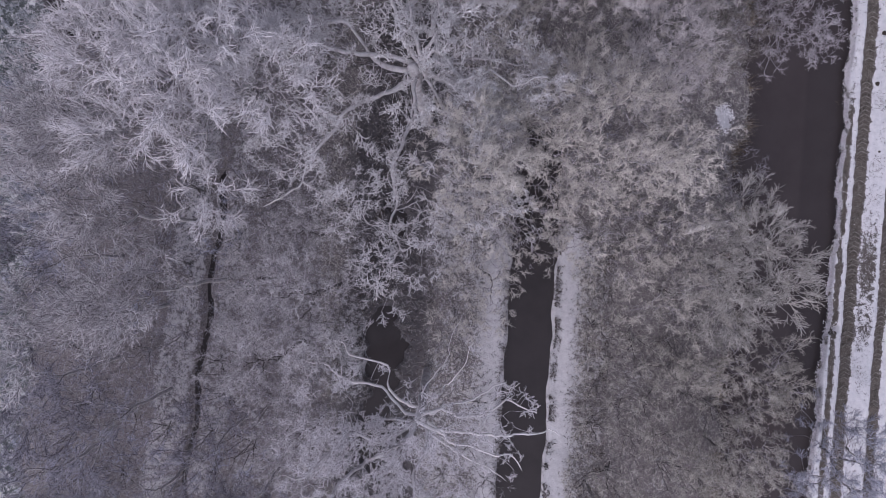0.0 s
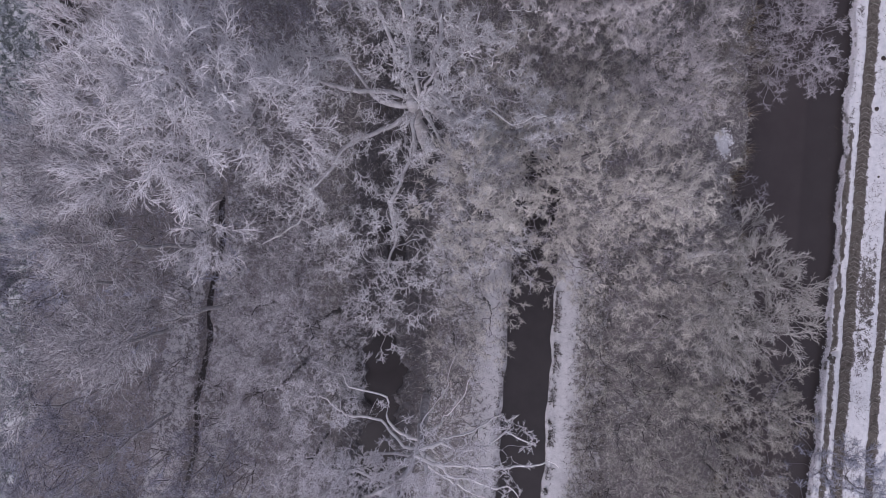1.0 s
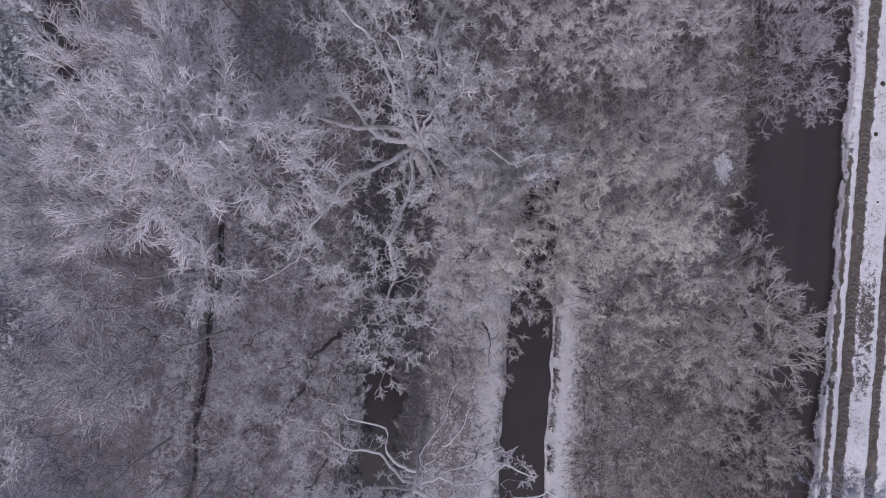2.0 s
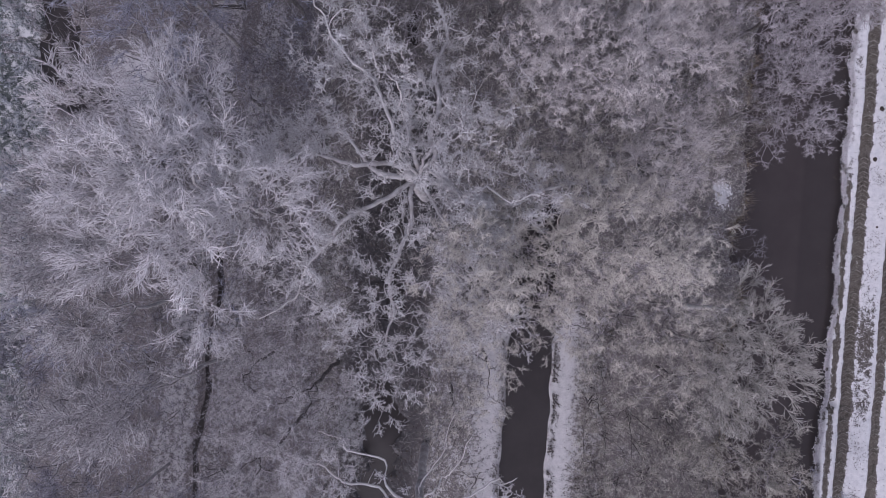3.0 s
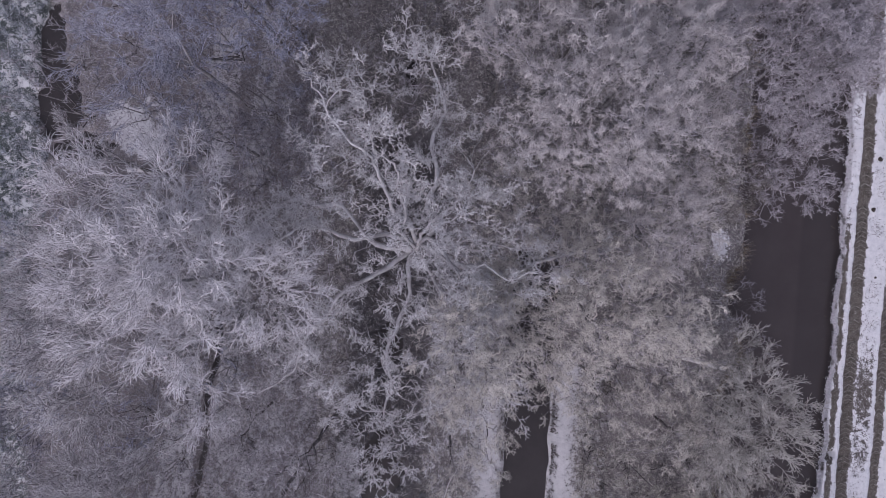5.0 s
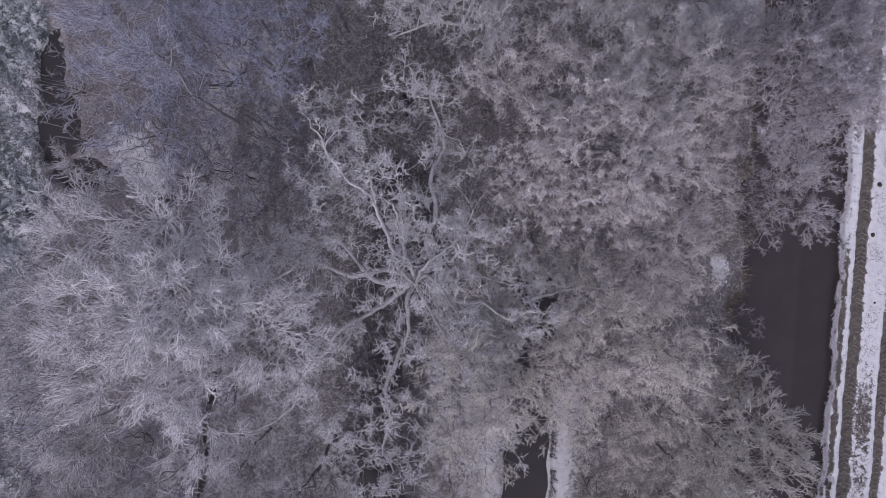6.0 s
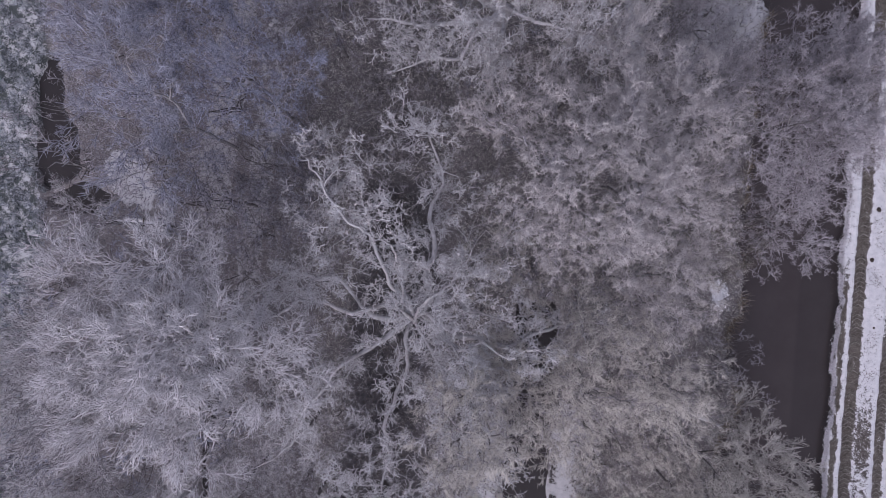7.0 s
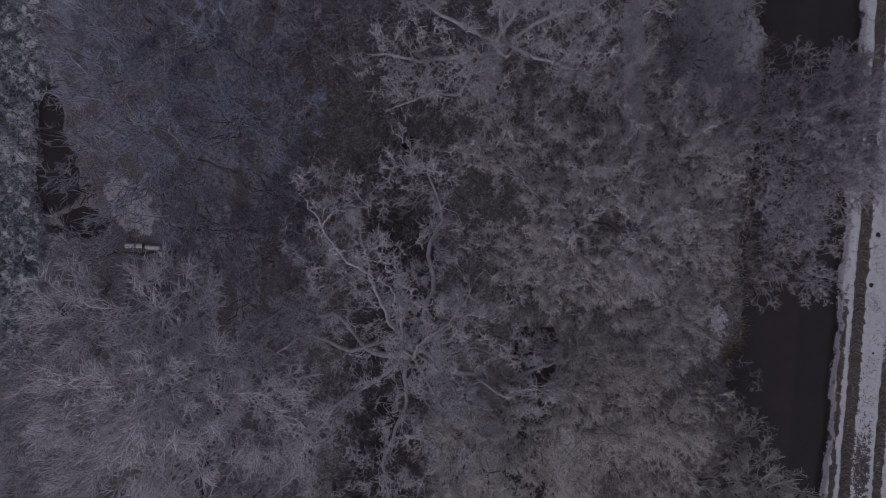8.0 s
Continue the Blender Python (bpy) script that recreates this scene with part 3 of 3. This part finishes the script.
for i, (x, y, h, r) in enumerate(((-15.6, -8.0, 9.0, 2.4), (-18.6, -6.2, 9.6, 2.4), (-18.4, -0.4, 10.0, 2.2), (-11.3, -9.6, 7.2, 1.9), (-9.4, -12.6, 7.6, 2.2), (-19.4, -11.0, 8.5, 2.6), (-14.6, -12.4, 7.0, 2.2))):
    grow_tree("frosted_tree", "bare tree with a light veil of hoarfrost", x, y, h, r, r, dict(ASH, ends=4, end_bends=1, bends=2, material=twig_dusk, thick=0.0105, size=0.75, dome=1.6, per=5.0), 40 + i)

# the great oak in the middle
oak_limbs = (
    (9.6, 0.14, ((75, 22, 1.8), (86, 2, 2.7), (80, 0, 2.1), (100, 8, 1.6))),
    (10.2, 0.10, ((120, 30, 2.0), (112, 18, 2.2), (135, 15, 2.0), (120, 20, 1.8))),
    (9.8, 0.13, ((152, 14, 3.4), (168, 2, 1.6), (208, -4, 2.6), (214, -8, 1.6))),
    (9.8, 0.11, ((176, 26, 2.5), (168, 8, 2.0), (196, 2, 2.2), (172, 10, 1.8))),
    (9.4, 0.11, ((215, 24, 2.2), (222, 10, 2.5), (240, 5, 2.2), (215, 8, 1.8))),
    (9.6, 0.10, ((262, 24, 2.1), (250, 10, 2.5), (270, 6, 2.3), (262, 5, 1.7))),
    (9.4, 0.08, ((300, 26, 1.9), (285, 10, 2.1), (300, 6, 2.3))),
    (9.2, 0.15, ((-26, 20, 2.3), (-14, 2, 1.9), (24, -4, 1.9), (2, -14, 2.3), (-20, 0, 1.3))),
    (10.0, 0.07, ((2, 20, 1.5), (-4, 4, 2.3), (10, 6, 1.5))),
    (10.6, 0.08, ((60, 40, 1.5), (40, 20, 1.5), (62, 15, 1.3))),
    (10.4, 0.10, ((-30, 36, 2.5), (18, 8, 0.8), (-22, 2, 1.2), (5, 6, 1.4))),
    (10.5, 0.07, ((-36, 36, 2.4), (-70, 6, 0.8), (-42, 4, 1.0))),
    (10.6, 0.08, ((105, 52, 2.0), (98, 30, 2.0), (118, 20, 1.8))),
)
grow_tree("oak_tree", OAK_LABEL, -0.9, 7.4, 13.2, 6.3, 8.5, dict(OAK, per=3.5), 61, fork=0.78, lean=(-0.7, -0.2), limbs=oak_limbs, trunk_r=0.30)
# its neighbour in the north
north_limbs = (
    (8.8, 0.15, ((200, 22, 1.8), (188, 8, 2.0), (172, 4, 2.2))),
    (9.2, 0.13, ((228, 24, 1.6), (216, 6, 2.2), (200, 2, 1.8))),
    (9.0, 0.11, ((160, 26, 1.8), (150, 10, 2.0), (165, 4, 1.8))),
    (9.0, 0.12, ((20, 24, 1.8), (12, 6, 2.2), (28, 4, 1.8))),
    (9.2, 0.11, ((-35, 26, 1.6), (-20, 8, 2.0), (-8, 4, 1.6))),
    (9.2, 0.11, ((262, 26, 1.6), (250, 6, 1.6))),
    (9.4, 0.11, ((95, 30, 2.0), (80, 12, 2.0), (100, 6, 2.0))),
    (9.4, 0.10, ((55, 30, 2.0), (62, 12, 2.0))),
)
grow_tree("oak_tree", OAK_LABEL, 2.9, 20.2, 12.8, 5.6, 4.4, OAK, 51, fork=0.72, limbs=north_limbs, trunk_r=0.34)
# the half-dead oak in the south, pale limbs reaching over the ditch
old_limbs = (
    (8.8, 0.081, ((168, 4, 0.9), (153, -4, 2.4), (150, -3, 1.5), (170, 6, 0.8))),
    (7.4, 0.081, ((150, 0, 1.8), (140, -8, 2.2), (152, -6, 1.8))),
    (8.8, 0.062, ((16, -22, 1.3), (6, -28, 2.0), (2, -26, 1.2), (30, 10, 0.6))),
    (9.4, 0.085, ((-4, -20, 1.6), (2, -26, 2.0), (-8, -22, 1.4), (-26, -5, 0.6))),
    (9.4, 0.090, ((-20, -18, 1.8), (-14, -24, 2.4), (-6, -26, 2.2), (-12, -6, 0.9))),
    (9.2, 0.090, ((-44, -12, 2.0), (-24, -20, 2.2), (-34, -18, 1.6))),
    (8.2, 0.068, ((-55, -10, 2.0), (-32, -14, 2.2), (-40, -20, 1.6))),
    (7.2, 0.043, ((70, -24, 1.4), (58, -26, 1.8), (64, -10, 1.4))),
    (6.8, 0.050, ((38, -30, 1.2), (52, 24, 1.5), (55, 20, 1.3))),
    (9.2, 0.125, ((205, 34, 2.2), (186, 26, 2.2), (200, 12, 1.8))),
    (9.2, 0.115, ((228, 32, 2.2), (210, 24, 2.2), (224, 10, 1.6))),
    (8.4, 0.068, ((182, 16, 2.0), (194, 12, 2.2), (174, 8, 1.6))),
    (9.0, 0.095, ((268, 24, 1.8), (260, 16, 2.0), (276, 8, 1.6))),
    (9.0, 0.085, ((247, 26, 2.2), (236, 18, 2.0))),
)
grow_tree("old_oak_tree", "half-dead oak with bare pale limbs over the ditch", -0.9, -7.0, 11.6, 5.4, 4.2, dict(OAK, per=4.0, along=34, material=twig_white), 52, fork=0.76, limbs=old_limbs, trunk_r=0.22, bare=(0, 1, 2, 3, 4, 5, 6, 7, 8))

# fine-twigged crowns east of the oaks, tall ones first
for i, (x, y, h, rx, ry) in enumerate(((5.8, 12.6, 14.8, 4.4, 3.7), (9.4, 15.4, 12.8, 2.6, 2.8), (5.6, 5.0, 12.6, 4.0, 3.4), (1.6, 3.3, 13.6, 2.4, 2.9), (9.4, 8.6, 11.0, 2.4, 2.6), (10.2, 4.4, 9.8, 2.2, 2.4), (3.0, 15.6, 12.6, 1.7, 2.0), (7.0, 18.2, 12.2, 2.6, 2.2), (10.6, 12.0, 10.5, 2.2, 2.4))):
    grow_tree("fine_twigged_tree", FINE_LABEL, x, y, h, rx, ry, dict(FINE, per=11.5 if i else 14.0, size=0.46 if i else 0.40, depth=0.5, boughs=int(0.8 * rx * ry) if i in (2, 3, 4, 5) else 0, material=twig_grey if i in (2, 3, 5) else twig_cool), 70 + i)
# lower ones between and beneath
for i, (x, y, h, r) in enumerate(((8.0, 0.6, 7.2, 2.6), (2.4, -1.4, 8.0, 1.9), (0.6, -3.4, 5.6, 1.7), (4.9, 0.6, 5.8, 1.7), (12.4, -2.4, 5.6, 2.4), (8.2, 22.4, 9.0, 2.8), (5.4, 24.4, 8.5, 2.6), (12.0, 8.6, 7.0, 2.2), (11.8, 1.4, 7.0, 2.2), (3.6, 9.4, 9.0, 2.4), (8.0, 9.8, 8.4, 2.2))):
    grow_tree("fine_twigged_tree", FINE_LABEL, x, y, h, r, r, dict(FINE, per=5.0), 85 + i)
# crisp crowns west of the shaded ditch
for i, (x, y, h, rx, ry) in enumerate(((-5.9, -2.0, 12.5, 2.5, 2.0), (-7.9, -5.2, 10.6, 2.2, 2.0), (-6.8, 0.8, 7.6, 1.9, 1.9), (-6.6, -9.2, 8.0, 2.3, 2.2), (-9.6, -1.6, 7.4, 1.9, 2.2))):
    grow_tree("fine_twigged_tree", FINE_LABEL, x, y, h, rx, ry, dict(FINE, size=0.52, per=6.0, material=twig_pale), 100 + i)
# crowns over the canal
for i, (x, y, h, rx, ry) in enumerate(((14.0, 15.6, 12.6, 3.4, 3.7), (15.2, 18.2, 11.4, 2.8, 1.8), (16.2, 11.7, 7.8, 2.0, 3.0), (12.2, 17.6, 9.6, 2.2, 2.0), (17.0, 16.4, 10.8, 2.6, 2.9), (12.4, 21.6, 7.5, 2.0, 2.2), (13.5, 11.0, 6.4, 2.2, 2.6), (16.0, -6.6, 6.0, 2.6, 2.6), (15.0, -10.8, 5.6, 2.6, 2.4))):
    grow_tree("canal_side_tree", DULL_LABEL, x, y, h, rx, ry, dict(BROWN, material=twig_mauve, per=12.5, size=0.47, lobe=0.9, depth=0.6) if i < 6 else dict(BROWN, per=9.0, material=twig_olive) if i > 6 else BROWN, 120 + i, lean=(0.8, 0.0) if i < 3 else (0.0, 0.0))
grow_tree("alder_tree", "bare alder leaning out over the canal, twigs rimmed with frost", 13.0, -0.4, 7.4, 3.3, 3.4, ALDER, 97, fork=0.35, lean=(1.8, -0.5))
grow_tree("bankside_tree", "small pale tree between canal and track", 21.75, -11.4, 6.8, 3.0, 2.7, dict(FINE, per=9.0, material=twig_lilac), 98, fork=0.35, lean=(-2.0, 0.5))
grow_tree("bankside_tree", "low white bush of a tree on the canal bank", 15.2, 23.4, 3.8, 1.9, 2.2, dict(FINE, per=9.0, material=twig_white), 99, fork=0.3)
# dull crowns in the north-west
for i, (x, y, h, rx, ry) in enumerate(((-7.3, 16.8, 13.0, 3.3, 3.0), (-11.5, 15.9, 12.6, 3.0, 3.2), (-9.6, 21.0, 12.4, 3.0, 2.8), (-5.2, 21.2, 11.4, 2.8, 2.6), (-13.2, 20.4, 11.6, 2.2, 2.8), (-10.4, 12.6, 8.0, 2.4, 2.0), (-6.2, 12.6, 8.0, 2.2, 2.4), (-15.1, 11.4, 10.8, 1.3, 1.2), (-1.6, 23.6, 9.5, 2.4, 2.4), (-15.6, 24.0, 9.0, 2.2, 2.4), (-19.4, 1.8, 8.0, 2.0, 2.2), (-9.4, 25.4, 11.0, 3.4, 2.4))):
    grow_tree("bare_tree", DULL_LABEL, x, y, h, rx, ry, dict(ASH, ends=4, thick=0.0115, per=5.5, material=twig_lilac) if i in (1, 4, 10) else dict(DULL, boughs=4, material=twig_pale if i == 7 else twig_dim if i in (3, 5, 6, 8) else twig_purple), 110 + 30 * i)


# ---- understorey ----
SHRUB = dict(FINE, size=0.58, sides=6, ends=4, lobe=0.7, per=1.35, bark=bark_dark)
kinds = []
for i, (material, h, r) in enumerate(((twig_mauve, 4.4, 2.2), (twig_olive, 3.8, 2.1), (twig_purple, 4.6, 2.2), (twig_mauve, 3.2, 1.9), (twig_dim, 3.4, 2.0), (twig_olive, 4.8, 2.3))):
    label = ("mauve-grey frosted bush with many thin stems", "olive-brown bush with a trace of frost", "dull purplish bush with a trace of frost")[(0, 1, 2, 0, 2, 1)[i]]
    kinds.append(grow_shrub("shrub", label, h, r, dict(SHRUB, material=material), 200 + i))


def shrub_allowed(x, y):
    if x > canal_left(y) - 0.9 or x < field_edge(y) + 2.0:
        return False
    wide = y < 1.0
    for centre, left, right in ((mid_ditch(y), 2.0 if wide else 1.0 - 0.8 * (y > 6), 3.6 if wide else 1.0 - 0.8 * (y > 6)), (west_ditch(y), 2.2 if y < 14 else 0.3, 2.0 if y < 14 else 0.3), (thin_ditch(y), 1.1 if y < 2 else 0.1, 1.1 if y < 2 else 0.1)):
        if -left < x - centre < right:
            return False
    for a, b, r in ((16.1, 7.6, 3.2), (-17.3, 12.2, 2.6), (-17.9, 14.4, 2.0), (-3.4, -5.4, 2.8), (-3.6, -8.6, 2.6), (-1.2, 4.6, 2.4), (-1.4, 8.0, 2.8), (-0.8, 11.6, 2.4), (16.8, 24.2, 2.6), (11.4, 19.5, 1.8), (11.4, 22.5, 1.8), (11.4, 25.5, 1.8)):
        if (x - a) ** 2 + (y - b) ** 2 < r * r:
            return False
    for a, b, r in CROWNS:
        if (x - a) ** 2 + (y - b) ** 2 < (0.6 * r) ** 2:
            return False
    return pool_distance(np.array(x), np.array(y)) > 1.45


def plant_shrubs():
    rng = np.random.default_rng(5)
    taken, used = [], set()
    for _ in range(9000):
        x, y = rng.uniform(-23, 18), rng.uniform(-15, 28)
        if not shrub_allowed(x, y) or any((x - a) ** 2 + (y - b) ** 2 < (5.5 if 1 < x < 14 and y > 3 or x < -4 and y > 11 else 2.2 if x > 7 and y < 1 else 3.7) for a, b in taken):
            continue
        taken.append((x, y))
        west = x < -9.5
        k = int(rng.choice([2, 4, 0, 3] if west else [1, 5] if x > 5 and y < 0 else [3, 3, 0] if x < 0 else [0, 3, 0, 4]))
        m = pose(x, y, float(land_height(np.array(x), np.array(y))), 0, 0, rng.uniform(0, 360))
        size = rng.uniform(1.0, 1.5) if (2 < x < 10.5 and y > 1) or (x < -4 and y > 12) else rng.uniform(0.75, 1.15)
        if y < 1 and west_ditch(y) < x < mid_ditch(y):
            k, size = 0, 0.65
        if k in used:
            ob = copy_thing(kinds[k], m)
        else:
            ob = kinds[k]
            ob.matrix_world = m
            used.add(k)
        ob.scale = (size, size, size * rng.uniform(0.8, 1.1))


plant_shrubs()


# ---- low growth on the ground ----
def spikes(rng, x, y, lift, length, thick, slope):
    """Blades and leaves standing about on the ground."""
    z = land_height(x, y)
    p = np.stack([x, y, z + lift], axis=-1)
    d = unit(np.stack([rng.normal(size=len(x)), rng.normal(size=len(x)), slope * np.abs(rng.normal(size=len(x))) + 0.1], axis=-1))
    return blades(rng, p, d, length, thick)


def stuff(name, label, category, geometry, material):
    tagged(new(name, mesh_from(name, *geometry, material)), label, category, kind="stuff")


def scatter_low_growth():
    rng = np.random.default_rng(77)
    n = 110000
    x, y = rng.uniform(-23.5, 18, n), rng.uniform(-15.5, 28, n)
    keep = (x > field_edge(y)) & (x < canal_left(y)) & (land_height(x, y) > -0.2) & (np.hypot(x - 16.2, y - 7.65) > 0.6 + 0.35 * rng.random(n)) & ~((np.abs(x - mid_ditch(y)) < 2.6) & (y < 1.0)) & ((np.abs(x - west_ditch(y)) > 2.1 + 0.7 * rng.random(n)) | (y > 13.5 + rng.random(n))) & (np.hypot((x + 1.2) / 2.6, (y - 8.2) / 6.5) > 0.8 + 0.3 * rng.random(n))
    x, y = x[keep], y[keep]
    for name, label, side, material in (("undergrowth", "dull frosted stalks and brambles on the woodland floor", x < -7, twig_dim), ("frosted_undergrowth", "pale frosted grass and stalks between the ditches", x >= -7, twig_olive)):
        a, b = x[side], y[side]
        stuff(name, label, "undergrowth", spikes(rng, a, b, 0.25 * rng.random(len(a)), rng.uniform(0.15, 0.42, len(a)), 0.017, 0.5), material)
    n = 16000
    y = rng.uniform(-14, 13.5, n)
    x = west_ditch(y) + rng.normal(0, 1.5, n)
    keep = land_height(x, y) > -0.25
    x, y = x[keep], y[keep]
    stuff("ditch_stalks", "dark dead stalks and leaves on wet soil beside the ditch", "undergrowth", spikes(rng, x, y, 0.15 * rng.random(len(x)), rng.uniform(0.12, 0.4, len(x)), 0.016, 0.5), herb_dark)
    n = 46000
    x, y = rng.uniform(-27, -22.5, n), rng.uniform(2, 30, n)
    keep = (x < field_edge(y) + 0.5) & (pool_distance(x, y) > 1.1) & (lump(x, y, 4.1, 5.0) + 0.8 * lump(x, y, 9.0, 1.0) > 0.0)
    x, y = x[keep], y[keep]
    stuff("field_herbs", "low green herbs of a field under patchy snow", "herbs", spikes(rng, x, y, 0.0, rng.uniform(0.12, 0.35, len(x)), 0.03, 0.8), herb_green)
    n = 9000
    y = rng.uniform(-15.5, 1.5, n)
    d = np.where(rng.random(n) < 0.30, 1.4 + 0.35 * rng.random(n) ** 2, 2.2 + 2.4 * rng.random(n) ** 0.6)
    x = mid_ditch(y) + np.where(rng.random(n) < 0.2, -np.abs(rng.normal(1.5, 0.15, n)), d)
    keep = (land_height(x, y) > -0.25) & (lump(x, y, 4.0, 3.0) + 0.6 * lump(x, y, 9.0, 1.0) > -0.15)
    x, y = x[keep], y[keep]
    stuff("bank_weeds", "dark leaves poking through the frost of the ditch bank", "weeds", spikes(rng, x, y, 0.0, rng.uniform(0.08, 0.22, len(x)), 0.028, 0.5), herb_dark)
    n = 9000
    y = rng.uniform(-15.5, 28, n)
    x = np.where(rng.random(n) < 0.93, canal_left(y) - 0.1 + 0.22 * rng.normal(size=n), canal_right(y) - 0.15 + 0.12 * rng.normal(size=n))
    keep = lump(x, y, 1.4, 6.0) > -0.1
    x, y = x[keep], y[keep]
    stuff("reeds", "dry brown reeds along the canal banks", "reeds", spikes(rng, x, y, 0.0, rng.uniform(0.3, 0.9, len(x)), 0.014, 1.0), reed_dry)
    n = 260
    a, b = 6.28 * rng.random(n), np.sqrt(rng.random(n))
    x, y = 16.15 + 0.6 * b * np.cos(a), 7.5 + 0.9 * b * np.sin(a)
    keep = lump(x, y, 6.0, 3.0) + 0.5 * lump(x, y, 13.0, 1.0) > -0.1
    x, y = x[keep], y[keep]
    stuff("snowy_sedge", "tussocks of sedge capped with white snow", "sedge", spikes(rng, x, y, 0.3 * rng.random(len(x)), rng.uniform(0.08, 0.2, len(x)), 0.045, 0.2), snow_white)
    n = 26000
    y = rng.uniform(-15.5, 28, n)
    x = canal_right(y) + 0.06 - np.abs(0.10 * rng.normal(size=n)) + 0.05 * lump(y, 0 * y, 7.0, 2.0)
    white = lump(x * 3, y, 5.0, 2.0) + 0.5 * lump(x, y, 11.0) > -0.55
    for name, label, side, material in (("bank_tufts", "snow-laden grass tufts hanging over the canal bank", white, twig_white), ("bank_leaves", "dark wet leaves along the canal bank", ~white, herb_dark)):
        a, b = x[side], y[side]
        stuff(name, label, "grass", spikes(rng, a, b, np.maximum(0, 0.02 - land_height(a, b)) * 0.9, rng.uniform(0.05, 0.15, len(a)), 0.03, 0.4), material)
    n = 5200
    y = rng.uniform(-15.5, 28, n)
    x = wheel_track(y) + rng.choice([0.85, -0.45, -1.2, 0.42, 1.4, 2.5], n, p=[0.5, 0.1, 0.14, 0.1, 0.1, 0.06]) + 0.2 * rng.normal(size=n)
    keep = (x > canal_right(y)) & (lump(x, y, 3.0, 8.0) > 0.0)
    x, y = x[keep], y[keep]
    stuff("track_grass", "withered grass poking through snow on the track", "grass", spikes(rng, x, y, 0.0, rng.uniform(0.06, 0.18, len(x)), 0.014, 0.6), herb_dark)


scatter_low_growth()


def tyre_lugs():
    """Chevron ridges pressed into both wheel ruts."""
    rng = np.random.default_rng(8)
    shoots = []
    for offset in (0.0, 1.85):
        y = np.arange(-16, 29, 0.27)
        y = y + 0.02 * rng.normal(size=len(y))
        y = y[lump(y, 0 * y + offset, 0.9, 2.0) + 0.5 * rng.normal(size=len(y)) > -0.2]
        for side in (-1, 1):
            a = np.stack([wheel_track(y) + offset + side * 0.02, y, land_height(wheel_track(y) + offset, y) + 0.004], axis=-1)
            b = a + np.stack([side * rng.uniform(0.24, 0.31, len(y)) * (1 if offset == 0 else 0.85), -0.17 + 0 * y, 0.012 + 0 * y], axis=-1)
            shoots.append(np.stack([a, b], axis=1))
    stuff("tyre_prints", "chevron ridges of tractor tyres pressed into frozen mud", "tyre print", tubes(np.concatenate(shoots), 0.038, 0.03, 4), mud_mat)


tyre_lugs()


def fallen_log(x, y, length, radius, turn, seed):
    rng = np.random.default_rng(seed)
    z = float(land_height(np.array(x), np.array(y))) + radius * 0.8
    root = new("log")
    root.matrix_world = pose(x, y, z, 0, 0, turn)
    tagged(root, "short fallen log dusted with frost", "log", group="fallen logs")
    line = grow(rng, np.array([[-length / 2, 0.0, 0]]), np.array([[1.0, 0, 0]]), np.array([length]), 6, 0.03, 0.0)
    v, f = tubes(line, radius, radius * 0.85, 10)
    part("bark", (v, f), bark_pale, root)
    for end, at in ((0, 0), (1, 6)):
        ang = np.arange(10) * 2 * np.pi / 10
        ring = v.reshape(7, 10, 3)[at]
        cap_v = np.concatenate([ring, line[0, at : at + 1] + np.array([[0.02 * (1 if end else -1), 0, 0]])])
        i = np.arange(10)
        part("cut_end", (cap_v, np.stack([i, (i + 1) % 10, 0 * i + 10], axis=-1)), reed_dry, root)


def broken_stem(x, y, height, radius, lean, seed):
    rng = np.random.default_rng(seed)
    root = new("broken_stem")
    root.matrix_world = pose(x, y, float(land_height(np.array(x), np.array(y))) - 0.05)
    tagged(root, "slender dead stem, snapped off and white with frost", "tree stump")
    line = grow(rng, np.zeros((1, 3)), np.array([[lean[0], lean[1], 1.0]]), np.array([height]), 7, 0.05, 0.0)
    part("trunk", tubes(line, radius, radius * 0.7, 9), bark_pale, root)
    end = line[0, -1]
    i = np.arange(7)
    part("broken_top", tubes(grow(rng, end + 0.06 * rng.normal(size=(7, 3)) * np.array([1, 1, 0]), np.tile([0.1, 0.2, 1.0], (7, 1)), 0.2 + 0.05 * i, 2, 0.2, 0.0), 0.035, 0.02, 4, True), bark_pale, root, "splintered top")


broken_stem(14.1, 1.0, 4.4, 0.17, (-0.02, 0.16), 4)
fallen_log(-17.3, 11.75, 1.0, 0.15, -4, 1)
fallen_log(-16.25, 11.66, 0.85, 0.13, -6, 2)
fallen_log(-15.5, 11.0, 0.75, 0.14, -48, 3)


def clod(x, y, size, seed):
    rng = np.random.default_rng(seed)
    bm = bmesh.new()
    bmesh.ops.create_icosphere(bm, subdivisions=2, radius=size)
    for v in bm.verts:
        v.co *= 1 + 0.3 * noise.noise(v.co * 9 + Vector((seed, 0, 0)))
        v.co.z = max(v.co.z, -0.3 * size) * 0.6
    data = bpy.data.meshes.new("mud_clod")
    bm.to_mesh(data)
    bm.free()
    data.materials.append(mud_dark)
    ob = new("mud_clod", data)
    ob.matrix_world = pose(x, y, float(land_height(np.array(x), np.array(y))) + 0.1 * size, 0, 0, rng.uniform(0, 360))
    tagged(ob, "dark clod of frozen earth on the snow", "clod", group="clods beside the track")


mud_dark = frosted("mud_dark", (0.05, 0.04, 0.035), -0.5, 0.1)
for i, (x, y, size) in enumerate(((25.35, 12.4, 0.14), (25.0, 9.5, 0.13), (24.0, 8.0, 0.07), (25.1, 5.6, 0.07))):
    clod(x, y, size, i + 1)
